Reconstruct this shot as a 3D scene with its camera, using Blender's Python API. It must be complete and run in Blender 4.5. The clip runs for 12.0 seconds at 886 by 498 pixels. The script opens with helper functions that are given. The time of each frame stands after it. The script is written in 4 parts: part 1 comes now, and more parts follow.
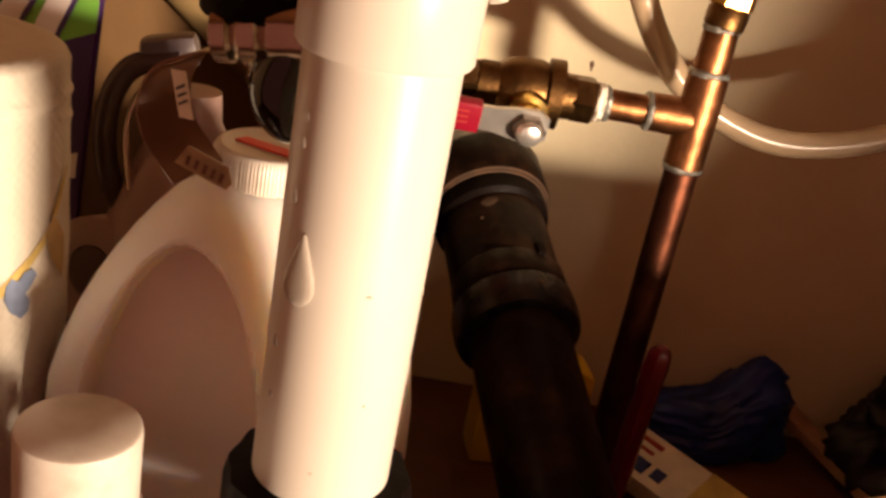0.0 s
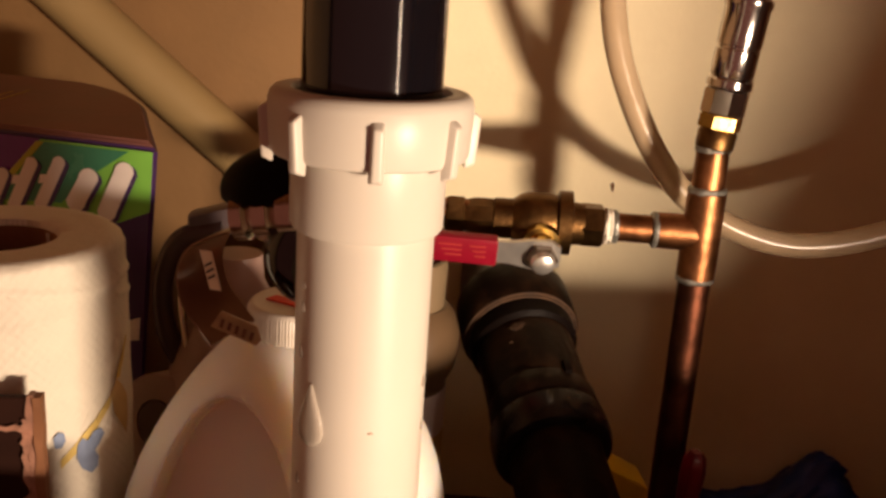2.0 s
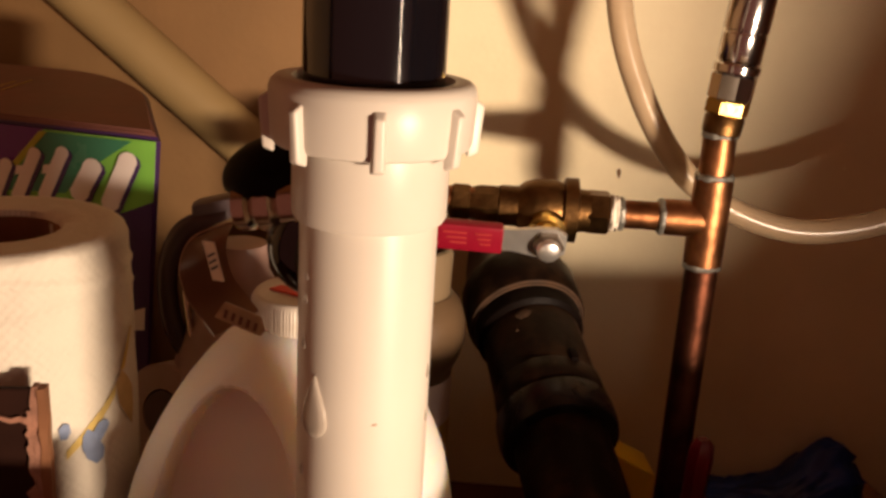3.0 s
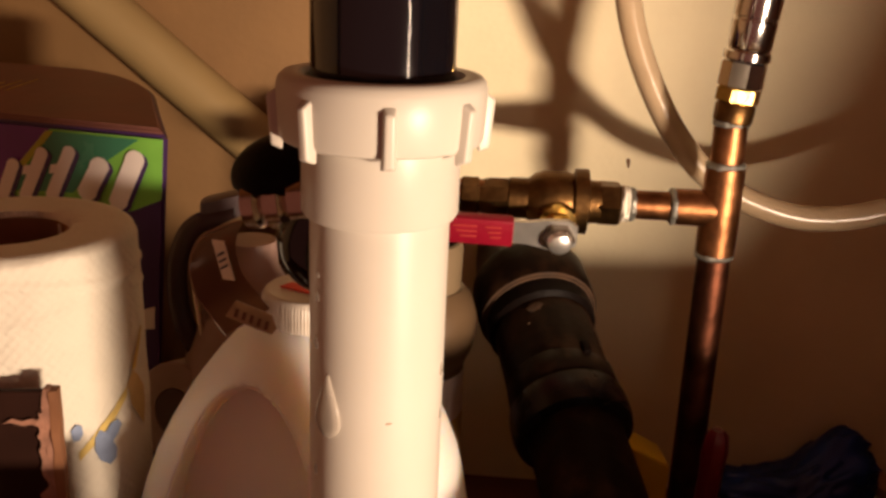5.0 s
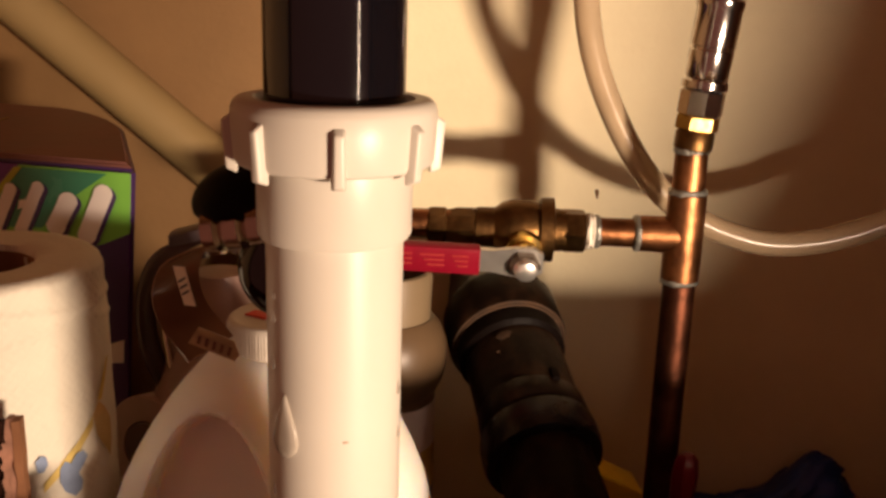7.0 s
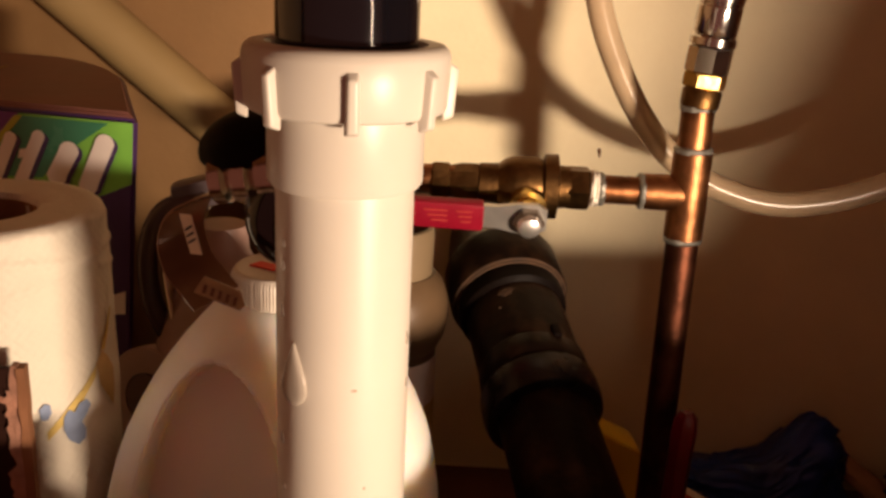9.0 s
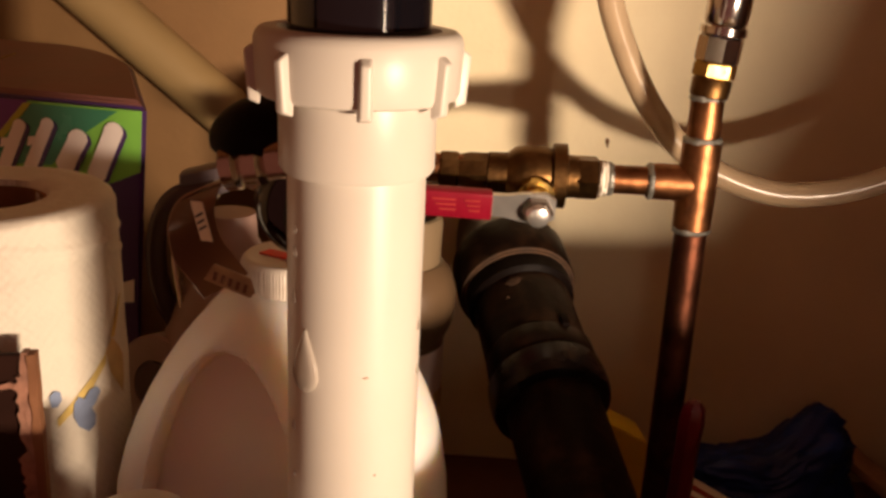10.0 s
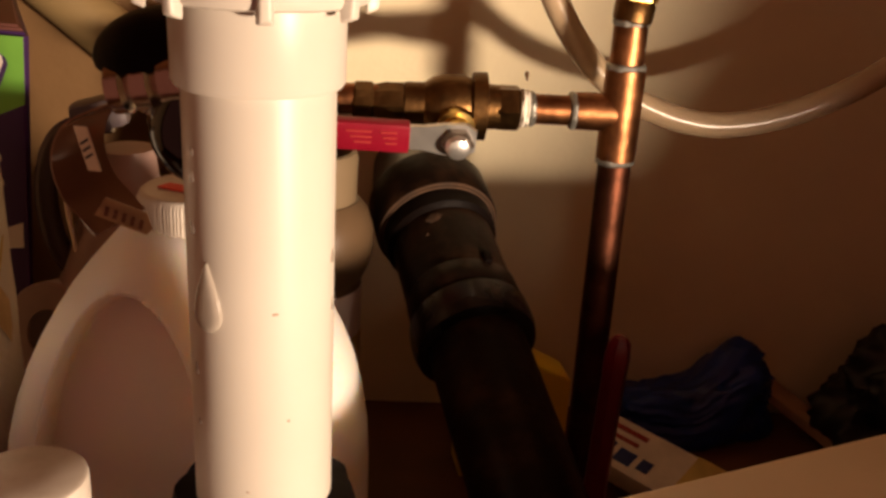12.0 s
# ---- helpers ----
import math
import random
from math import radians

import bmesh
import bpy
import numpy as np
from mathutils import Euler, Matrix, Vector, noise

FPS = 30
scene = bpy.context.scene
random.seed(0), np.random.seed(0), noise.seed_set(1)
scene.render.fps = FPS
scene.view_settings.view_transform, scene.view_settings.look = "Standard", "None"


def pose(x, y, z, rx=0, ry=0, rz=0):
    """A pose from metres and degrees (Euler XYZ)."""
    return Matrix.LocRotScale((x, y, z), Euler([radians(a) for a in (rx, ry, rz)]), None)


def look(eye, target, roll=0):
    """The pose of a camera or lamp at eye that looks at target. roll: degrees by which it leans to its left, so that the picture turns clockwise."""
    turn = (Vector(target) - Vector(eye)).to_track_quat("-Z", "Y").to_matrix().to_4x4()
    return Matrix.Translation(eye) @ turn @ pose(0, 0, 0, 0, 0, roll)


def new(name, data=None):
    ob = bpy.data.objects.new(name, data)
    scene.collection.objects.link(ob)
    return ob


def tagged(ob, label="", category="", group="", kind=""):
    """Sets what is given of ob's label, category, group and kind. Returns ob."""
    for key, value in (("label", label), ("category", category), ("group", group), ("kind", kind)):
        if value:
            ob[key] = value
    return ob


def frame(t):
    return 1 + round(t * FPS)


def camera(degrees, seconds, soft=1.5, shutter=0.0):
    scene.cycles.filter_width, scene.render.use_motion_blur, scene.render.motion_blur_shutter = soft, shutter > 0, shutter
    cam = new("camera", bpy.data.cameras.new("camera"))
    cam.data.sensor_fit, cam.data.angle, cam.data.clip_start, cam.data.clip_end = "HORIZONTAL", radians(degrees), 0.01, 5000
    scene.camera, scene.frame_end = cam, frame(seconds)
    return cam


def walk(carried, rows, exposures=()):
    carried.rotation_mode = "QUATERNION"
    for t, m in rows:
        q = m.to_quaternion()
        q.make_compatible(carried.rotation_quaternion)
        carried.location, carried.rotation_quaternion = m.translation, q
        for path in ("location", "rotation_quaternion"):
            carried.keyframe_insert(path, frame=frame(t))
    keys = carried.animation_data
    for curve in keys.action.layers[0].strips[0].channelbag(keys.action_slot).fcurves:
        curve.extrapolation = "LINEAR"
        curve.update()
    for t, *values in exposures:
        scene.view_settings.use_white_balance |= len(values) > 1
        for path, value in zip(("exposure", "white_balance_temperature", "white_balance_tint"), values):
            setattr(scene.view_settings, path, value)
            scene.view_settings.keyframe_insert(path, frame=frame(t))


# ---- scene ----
cam = camera(49.42, 12.0, soft=3.0, shutter=0.5)
PATH = [
    (0, (0.01057, -0.00253, 0.36017), (0.06702, 0.91996, -0.02169), 11.00),
    (0.5, (0.01555, -0.00975, 0.36837), (0.02725, 0.91803, -0.00457), 8.84),
    (1, (0.01649, -0.01820, 0.37704), (0.00398, 0.92199, 0.03662), 7.17),
    (1.5, (0.02722, -0.02472, 0.37965), (0.00230, 0.92569, 0.06967), 5.63),
    (2, (0.03488, -0.03531, 0.38332), (-0.00610, 0.92406, 0.10418), 3.86),
    (2.5, (0.03595, -0.03448, 0.38356), (-0.00954, 0.92249, 0.09698), 3.70),
    (4.5, (0.03417, -0.02830, 0.38428), (-0.01956, 0.92416, 0.08440), 2.25),
    (5, (0.03420, -0.02936, 0.38402), (-0.02041, 0.92218, 0.08137), 2.40),
    (5.5, (0.03208, -0.03155, 0.38078), (-0.02277, 0.92100, 0.08139), 2.39),
    (6, (0.02899, -0.02966, 0.37725), (-0.02163, 0.92263, 0.07630), 2.67),
    (6.5, (0.04003, -0.03220, 0.38128), (-0.00300, 0.92579, 0.09774), 2.19),
    (6.7, (0.04316, -0.03358, 0.38019), (0.00273, 0.92747, 0.10677), 1.75),
    (8.3, (0.04100, -0.03921, 0.38034), (0.00445, 0.93003, 0.13692), 2.03),
    (8.5, (0.03994, -0.03672, 0.37675), (0.00505, 0.92693, 0.11189), 2.28),
    (9, (0.03854, -0.03474, 0.37601), (0.00629, 0.91915, 0.07759), 2.61),
    (9.5, (0.03727, -0.03487, 0.37521), (0.00114, 0.91834, 0.07506), 2.59),
    (10, (0.03658, -0.03485, 0.37473), (0.00036, 0.91614, 0.06764), 2.73),
    (10.5, (0.03508, -0.03148, 0.37378), (0.00928, 0.91864, 0.06297), 3.14),
    (11, (0.04060, -0.01803, 0.36101), (0.06640, 0.92533, 0.02990), 3.75),
    (11.5, (0.03947, -0.01543, 0.36100), (0.09038, 0.92087, 0.01352), 4.27),
    (12, (0.03665, -0.01564, 0.36132), (0.08815, 0.91878, 0.00890), 3.35),
]
walk(cam, [(t, look(eye, target, roll)) for t, eye, target, roll in PATH],
     exposures=[(0.0, 0.52), (0.2, 0.36), (0.45, 0.05), (0.8, 0.0), (10.8, 0.0), (11.5, 0.12), (12.0, 0.06)])

# ---- world and light ----
world = bpy.data.worlds.new("world")
scene.world = world
world.use_nodes = True
bg = world.node_tree.nodes["Background"]
bg.inputs["Color"].default_value = (1.0, 0.32, 0.22, 1)
bg.inputs["Strength"].default_value = 0.165

torch_data = bpy.data.lights.new("torch_light", "AREA")
torch_data.shape = "ELLIPSE"
torch_data.size = 0.115
torch_data.size_y = 0.045
torch_data.energy = 5.0
torch_data.spread = radians(110)
torch_data.color = (1.0, 0.73, 0.52)
torch = new("torch_light", torch_data)
torch.matrix_world = look((0.490, -0.25, 0.195), (0.10, 0.617, 0.31))
# added tall strip lamp, unseen, for the upright streak on the black tube
streak_data = bpy.data.lights.new("streak_light", "AREA")
streak_data.shape = "RECTANGLE"
streak_data.size = 0.006
streak_data.size_y = 0.20
streak_data.energy = 0.40
streak_data.color = (1.0, 0.73, 0.52)
streak_lamp = new("streak_light", streak_data)
streak_lamp.matrix_world = look((0.490, -0.25, 0.300), (0.03, 0.40, 0.30))


# ---- materials ----
def mat(name, color, rough=0.5, metal=0.0, var=0.15, scale=30.0, bump=0.1, bscale=None, trans=0.0, ior=1.45,
        sss=0.0, sss_depth=0.002, coat=0.0, dirt=None, dirt_amount=0.5, dirt_scale=12.0, alpha=1.0):
    m = bpy.data.materials.new(name)
    m.use_nodes = True
    nt = m.node_tree
    b = nt.nodes["Principled BSDF"]
    tc = nt.nodes.new("ShaderNodeTexCoord")
    n1 = nt.nodes.new("ShaderNodeTexNoise")
    n1.inputs["Scale"].default_value = scale
    n1.inputs["Detail"].default_value = 6
    nt.links.new(tc.outputs["Object"], n1.inputs["Vector"])
    ramp = nt.nodes.new("ShaderNodeMapRange")
    ramp.inputs["From Min"].default_value = 0.3
    ramp.inputs["From Max"].default_value = 0.7
    ramp.inputs["To Min"].default_value = 1 - var
    ramp.inputs["To Max"].default_value = 1 + var
    nt.links.new(n1.outputs["Fac"], ramp.inputs["Value"])
    mul = nt.nodes.new("ShaderNodeVectorMath")
    mul.operation = "SCALE"
    mul.inputs[0].default_value = color[:3]
    nt.links.new(ramp.outputs["Result"], mul.inputs["Scale"])
    out = mul.outputs["Vector"]
    if dirt:
        n2 = nt.nodes.new("ShaderNodeTexNoise")
        n2.inputs["Scale"].default_value = dirt_scale
        n2.inputs["Detail"].default_value = 8
        n2.inputs["Roughness"].default_value = 0.65
        nt.links.new(tc.outputs["Object"], n2.inputs["Vector"])
        r2 = nt.nodes.new("ShaderNodeMapRange")
        r2.inputs["From Min"].default_value = 0.48
        r2.inputs["From Max"].default_value = 0.72
        r2.inputs["To Max"].default_value = dirt_amount
        nt.links.new(n2.outputs["Fac"], r2.inputs["Value"])
        mix = nt.nodes.new("ShaderNodeMix")
        mix.data_type = "RGBA"
        nt.links.new(r2.outputs["Result"], mix.inputs["Factor"])
        nt.links.new(out, mix.inputs["A"])
        mix.inputs["B"].default_value = (*dirt, 1)
        out = mix.outputs["Result"]
    nt.links.new(out, b.inputs["Base Color"])
    b.inputs["Metallic"].default_value = metal
    rr = nt.nodes.new("ShaderNodeMapRange")
    rr.inputs["To Min"].default_value = max(0.02, rough * 0.8)
    rr.inputs["To Max"].default_value = min(1.0, rough * 1.25)
    nt.links.new(n1.outputs["Fac"], rr.inputs["Value"])
    nt.links.new(rr.outputs["Result"], b.inputs["Roughness"])
    b.inputs["Transmission Weight"].default_value = trans
    b.inputs["IOR"].default_value = ior
    b.inputs["Coat Weight"].default_value = coat
    b.inputs["Alpha"].default_value = alpha
    if sss:
        b.inputs["Subsurface Weight"].default_value = sss
        b.inputs["Subsurface Radius"].default_value = (1.0, 0.8, 0.55)
        b.inputs["Subsurface Scale"].default_value = sss_depth
    if bump:
        n3 = nt.nodes.new("ShaderNodeTexNoise")
        n3.inputs["Scale"].default_value = bscale or scale * 4
        n3.inputs["Detail"].default_value = 5
        nt.links.new(tc.outputs["Object"], n3.inputs["Vector"])
        bp = nt.nodes.new("ShaderNodeBump")
        bp.inputs["Strength"].default_value = bump
        bp.inputs["Distance"].default_value = 0.001
        nt.links.new(n3.outputs["Fac"], bp.inputs["Height"])
        nt.links.new(bp.outputs["Normal"], b.inputs["Normal"])
    return m


M_WALL = mat("cream_wall_paint", (0.95, 0.85, 0.58), 0.6, var=0.06, scale=9, bump=0.25, bscale=220, dirt=(0.55, 0.33, 0.15), dirt_amount=0.14, dirt_scale=7)
M_SIDE = mat("tan_side_panel", (0.52, 0.33, 0.17), 0.6, var=0.1, scale=9, bump=0.2, bscale=200)
M_WALL_TAN = mat("darker_wall_tan", (0.235, 0.132, 0.052), 0.6, var=0.14, scale=9, bump=0.25, bscale=200, dirt=(0.17, 0.085, 0.033), dirt_amount=0.4, dirt_scale=6)
M_WOOD = mat("brown_cabinet_wood", (0.22, 0.085, 0.035), 0.55, var=0.2, scale=14, bump=0.2, bscale=150)
M_FLOOR = mat("dark_shelf_board", (0.14, 0.058, 0.026), 0.6, var=0.25, scale=20, bump=0.2, bscale=160)
M_PVC = mat("white_pvc", (0.555, 0.512, 0.445), 0.36, var=0.03, scale=25, bump=0.05, bscale=60, sss=0.05)
M_PVC_DULL = mat("cream_pipe_plastic", (0.31, 0.215, 0.095), 0.5, var=0.06, scale=25, bump=0.05, bscale=60)
M_BLACK = mat("glossy_black_plastic", (0.004, 0.0035, 0.005), 0.075, var=0.1, scale=40, bump=0.01, bscale=60)
M_RING = mat("satin_black_plastic", (0.005, 0.004, 0.004), 0.27, var=0.15, scale=40, bump=0.08, bscale=120)
M_BLACK_MATT = mat("black_rubber", (0.005, 0.003, 0.0025), 0.42, var=0.2, scale=50, bump=0.2, bscale=300)
M_ABS = mat("dusty_black_abs", (0.007, 0.0035, 0.0022), 0.36, var=0.3, scale=40, bump=0.3, bscale=180, dirt=(0.095, 0.042, 0.020), dirt_amount=0.30, dirt_scale=38)
M_COPPER = mat("copper", (0.28, 0.122, 0.052), 0.40, 1.0, var=0.45, scale=70, bump=0.35, bscale=170, dirt=(0.12, 0.052, 0.024), dirt_amount=0.85, dirt_scale=55)
# Darker copper for the lower pipe: tarnish, plus its shade in the colour.
M_COPPER_SHADED = mat("tarnished_copper_shaded", (0.12, 0.045, 0.026), 0.46, 1.0, var=0.4, scale=60, bump=0.4, bscale=170, dirt=(0.05, 0.021, 0.012), dirt_amount=0.9, dirt_scale=40)
M_SOLDER = mat("grey_solder", (0.30, 0.30, 0.27), 0.42, 0.7, var=0.3, scale=150, bump=0.8, bscale=350)
M_TAPE = mat("white_thread_tape", (0.75, 0.70, 0.60), 0.6, var=0.2, scale=200, bump=0.8, bscale=500)
M_BRASS = mat("aged_brass", (0.15, 0.082, 0.030), 0.40, 1.0, var=0.4, scale=60, bump=0.35, bscale=260, dirt=(0.05, 0.024, 0.012), dirt_amount=0.8, dirt_scale=50)
M_BRASS_BRIGHT = mat("bright_brass", (0.80, 0.58, 0.20), 0.22, 1.0, var=0.1, scale=60, bump=0.15, bscale=200)
M_CHROME = mat("chrome", (0.62, 0.60, 0.58), 0.12, 1.0, var=0.05, scale=50, bump=0.05, bscale=120)
M_CHROME_DULL = mat("dull_chrome", (0.55, 0.46, 0.36), 0.20, 1.0, var=0.15, scale=60, bump=0.2, bscale=150)
M_NUT = mat("dark_plated_steel", (0.22, 0.19, 0.16), 0.35, 0.9, var=0.15, scale=80, bump=0.15, bscale=250)
M_STEEL = mat("zinc_steel", (0.80, 0.79, 0.76), 0.33, 0.9, var=0.1, scale=80, bump=0.15, bscale=250)
M_RED = mat("red_vinyl_grip", (0.22, 0.004, 0.018), 0.38, var=0.12, scale=70, bump=0.15, bscale=300)
M_RED_MARK = mat("red_embossing", (0.34, 0.03, 0.03), 0.5, var=0.05, bump=0)
M_RED_DARK = mat("red_plastic", (0.15, 0.003, 0.010), 0.3, var=0.1, scale=60, bump=0.05)
M_HOSE = mat("clear_vinyl_hose", (0.60, 0.46, 0.30), 0.22, var=0.06, scale=60, bump=0.15, bscale=220, trans=0.35, sss=0.0)
M_JUG = mat("white_hdpe", (0.84, 0.80, 0.74), 0.40, var=0.03, scale=30, bump=0.08, bscale=120, sss=0.9, sss_depth=0.022)
M_CAP = mat("white_cap_plastic", (0.68, 0.62, 0.54), 0.38, var=0.03, scale=40, bump=0.05, dirt=(0.35, 0.24, 0.14), dirt_amount=0.35, dirt_scale=60)
M_REDTRI = mat("red_print", (0.80, 0.035, 0.015), 0.5, var=0.08, scale=60, bump=0)
M_PAPER = mat("paper_towel", (0.72, 0.675, 0.57), 0.9, var=0.04, scale=60, bump=0.9, bscale=190)
M_PRINT_Y = mat("yellow_print", (0.66, 0.50, 0.16), 0.8, var=0.25, scale=50, bump=0.3, bscale=250)
M_PRINT_O = mat("orange_print", (0.56, 0.40, 0.18), 0.8, var=0.25, scale=50, bump=0.3, bscale=250)
M_PRINT_B = mat("blue_print", (0.22, 0.28, 0.42), 0.8, var=0.25, scale=60, bump=0.3, bscale=250)
M_CARD = mat("brown_cardboard", (0.24, 0.11, 0.055), 0.8, var=0.18, scale=45, bump=0.4, bscale=250)
M_CARD_UNLIT = mat("dark_carton_unlit", (0.022, 0.008, 0.005), 0.7, var=0.25, scale=30, bump=0.2)
M_CARD_TORN = mat("torn_cardboard_edge", (0.30, 0.15, 0.10), 0.9, var=0.35, scale=120, bump=0.9, bscale=400)
M_BOXTOP = mat("carton_top", (0.20, 0.085, 0.070), 0.40, var=0.2, scale=30, bump=0.2)
M_PURPLE = mat("purple_print", (0.15, 0.018, 0.22), 0.3, var=0.12, scale=30, bump=0.05)
M_NAVY = mat("navy_print", (0.062, 0.028, 0.115), 0.3, var=0.12, scale=30, bump=0.05)
M_GREEN = mat("green_print", (0.20, 0.50, 0.08), 0.25, var=0.15, scale=30, bump=0.05)
M_TEAL = mat("dark_green_print", (0.05, 0.22, 0.13), 0.25, var=0.15, scale=30, bump=0.05)
M_LIME = mat("yellow_green_print", (0.42, 0.42, 0.03), 0.3, var=0.1, scale=30, bump=0)
M_WHITE_PRINT = mat("white_print", (0.84, 0.78, 0.74), 0.35, var=0.05, scale=30, bump=0)
M_YELLOW = mat("yellow_plastic", (0.85, 0.58, 0.03), 0.4, var=0.1, scale=30, bump=0.1)
M_LOOP = mat("dark_smoky_plastic", (0.055, 0.034, 0.034), 0.22, var=0.2, scale=40, bump=0.1)
M_TAG = mat("brown_clear_film", (0.20, 0.10, 0.06), 0.15, var=0.2, scale=25, bump=0.2, bscale=60)
M_STICK = mat("barcode_white", (0.78, 0.70, 0.55), 0.5, var=0.05, bump=0)
M_INK = mat("black_ink", (0.02, 0.015, 0.012), 0.5, var=0.05, bump=0)
M_TAN = mat("printed_tan_film", (0.42, 0.30, 0.15), 0.4, var=0.25, scale=160, bump=0.1)
M_LILAC = mat("cloudy_lilac_plastic", (0.10, 0.078, 0.085), 0.35, var=0.15, scale=60, bump=0.1)
M_CLOUDY = mat("cloudy_brown_plastic", (0.34, 0.225, 0.19), 0.35, var=0.15, scale=40, bump=0.1)
M_BLUEBAG = mat("blue_plastic_bag", (0.012, 0.038, 0.24), 0.35, var=0.3, scale=30, bump=0.6, bscale=60)
M_DARKBAG = mat("black_plastic_bag", (0.010, 0.012, 0.012), 0.4, var=0.4, scale=30, bump=0.6, bscale=60)
M_LEAFLET = mat("printed_packet", (0.80, 0.72, 0.62), 0.6, var=0.12, scale=60, bump=0.1)
M_STRIP = mat("raw_wood_strip", (0.42, 0.26, 0.15), 0.7, var=0.3, scale=40, bump=0.4)
M_BLUE = mat("dark_blue_print", (0.015, 0.03, 0.16), 0.5, var=0.1, bump=0)
M_BOXWHITE = mat("cream_carton", (0.82, 0.68, 0.45), 0.6, var=0.05, scale=20, bump=0.1, bscale=120)
# Can and cap colours are darkened to hold the shade behind the tailpiece.
M_CAN_SHADED = mat("can_beige_in_shade", (0.12, 0.075, 0.040), 0.4, var=0.08, scale=40, bump=0.05)
M_CANCAP_SHADED = mat("can_cap_in_shade", (0.20, 0.145, 0.085), 0.45, var=0.06, scale=40, bump=0.05)
M_WATER = mat("clear_sealant_drip", (0.50, 0.44, 0.37), 0.04, var=0.0, bump=0, trans=0.35, ior=1.45, coat=0.6)
M_SCUFF = mat("faint_tan_scuff", (0.36, 0.26, 0.20), 0.7, var=0.3, scale=300, bump=0)
M_MARK = mat("brown_stain", (0.16, 0.085, 0.035), 0.8, var=0.3, scale=300, bump=0)

M_DUST = mat("tan_dust", (0.052, 0.026, 0.012), 0.8, var=0.45, scale=120, bump=0.3)
M_DARKBOX = mat("dark_brown_board", (0.11, 0.062, 0.050), 0.6, var=0.2, scale=30, bump=0.2)
for m, level in ((M_ABS, 0.11), (M_BLACK_MATT, 0.07), (M_PVC, 0.32), (M_BLACK, 0.9), (M_RING, 0.45), (M_CARD_UNLIT, 0.1), (M_CARD, 0.2)):
    m.node_tree.nodes["Principled BSDF"].inputs["Specular IOR Level"].default_value = level


# ---- mesh helpers ----
def finish(bm, angle=35):
    bmesh.ops.remove_doubles(bm, verts=bm.verts, dist=1e-6)
    bmesh.ops.recalc_face_normals(bm, faces=bm.faces)
    for f in bm.faces:
        f.smooth = True
    for e in bm.edges:
        if len(e.link_faces) == 2 and e.calc_face_angle(0) > radians(angle):
            e.smooth = False


def thing(name, loc, label, category, group="", kind=""):
    e = new(name)
    e.empty_display_size = 0.02
    e.location = loc
    return tagged(e, label, category, group, kind)


def world_of(ob):
    m = Matrix.Translation(ob.location)
    return world_of(ob.parent) @ m if ob.parent else m


def part(name, bm, material, parent=None, label="", angle=35):
    finish(bm, angle)
    me = bpy.data.meshes.new(name)
    bm.to_mesh(me)
    bm.free()
    me.materials.append(material)
    ob = new(name, me)
    if parent is not None:
        ob.parent = parent
        if parent.type == "EMPTY":
            ob.matrix_parent_inverse = Matrix.Translation(parent.location).inverted()
    return tagged(ob, label)


def solo(name, bm, material, label, category, group="", kind="", angle=35):
    return tagged(part(name, bm, material, None, "", angle), label, category, group, kind)


def rod_matrix(a, b):
    a, b = Vector(a), Vector(b)
    return Matrix.Translation(a) @ (b - a).to_track_quat("Z", "Y").to_matrix().to_4x4()


def lathe(profile, m=Matrix(), seg=48, wobble=None):
    """A turned body: (radius, height) points, open ends closed by caps."""
    bm = bmesh.new()
    rings = []
    for r, z in profile:
        ring = []
        for i in range(seg):
            a = 2 * math.pi * i / seg
            rr = r + (wobble(a, z) if wobble else 0)
            ring.append(bm.verts.new(m @ Vector((rr * math.cos(a), rr * math.sin(a), z))))
        rings.append(ring)
    for p, q in zip(rings, rings[1:]):
        for i in range(seg):
            j = (i + 1) % seg
            bm.faces.new((p[i], p[j], q[j], q[i]))
    bm.faces.new(rings[0][::-1])
    bm.faces.new(rings[-1])
    return bm


def between(a, b, profile, seg=40, wobble=None):
    """A turned body whose heights 0..1 run from a to b."""
    d = (Vector(b) - Vector(a)).length
    return lathe([(r, h * d) for r, h in profile], rod_matrix(a, b), seg, wobble)


def smooth_path(points, n):
    """A rounded line through the points."""
    p = [Vector(q) for q in points]
    p = [p[0] * 2 - p[1]] + p + [p[-1] * 2 - p[-2]]
    out = []
    for i in range(1, len(p) - 2):
        for k in range(n):
            t = k / n
            a, b, c, d = p[i - 1], p[i], p[i + 1], p[i + 2]
            out.append(0.5 * ((2 * b) + (c - a) * t + (2 * a - 5 * b + 4 * c - d) * t * t + (3 * b - a - 3 * c + d) * t ** 3))
    return out + [p[-2]]


def tube(points, radius, seg=20, n=10, hollow=0.0):
    path = smooth_path(points, n)
    bm = bmesh.new()
    up = Vector((0.13, 0.2, 1)).normalized()
    rings = []
    for i, c in enumerate(path):
        d = (path[min(i + 1, len(path) - 1)] - path[max(i - 1, 0)]).normalized()
        s = d.cross(up).normalized()
        up = s.cross(d).normalized()
        r = radius(i / (len(path) - 1)) if callable(radius) else radius
        rings.append([bm.verts.new(c + (s * math.cos(a) + up * math.sin(a)) * r) for a in [2 * math.pi * k / seg for k in range(seg)]])
    for p, q in zip(rings, rings[1:]):
        for i in range(seg):
            j = (i + 1) % seg
            bm.faces.new((p[i], p[j], q[j], q[i]))
    bm.faces.new(rings[0][::-1])
    bm.faces.new(rings[-1])
    return bm


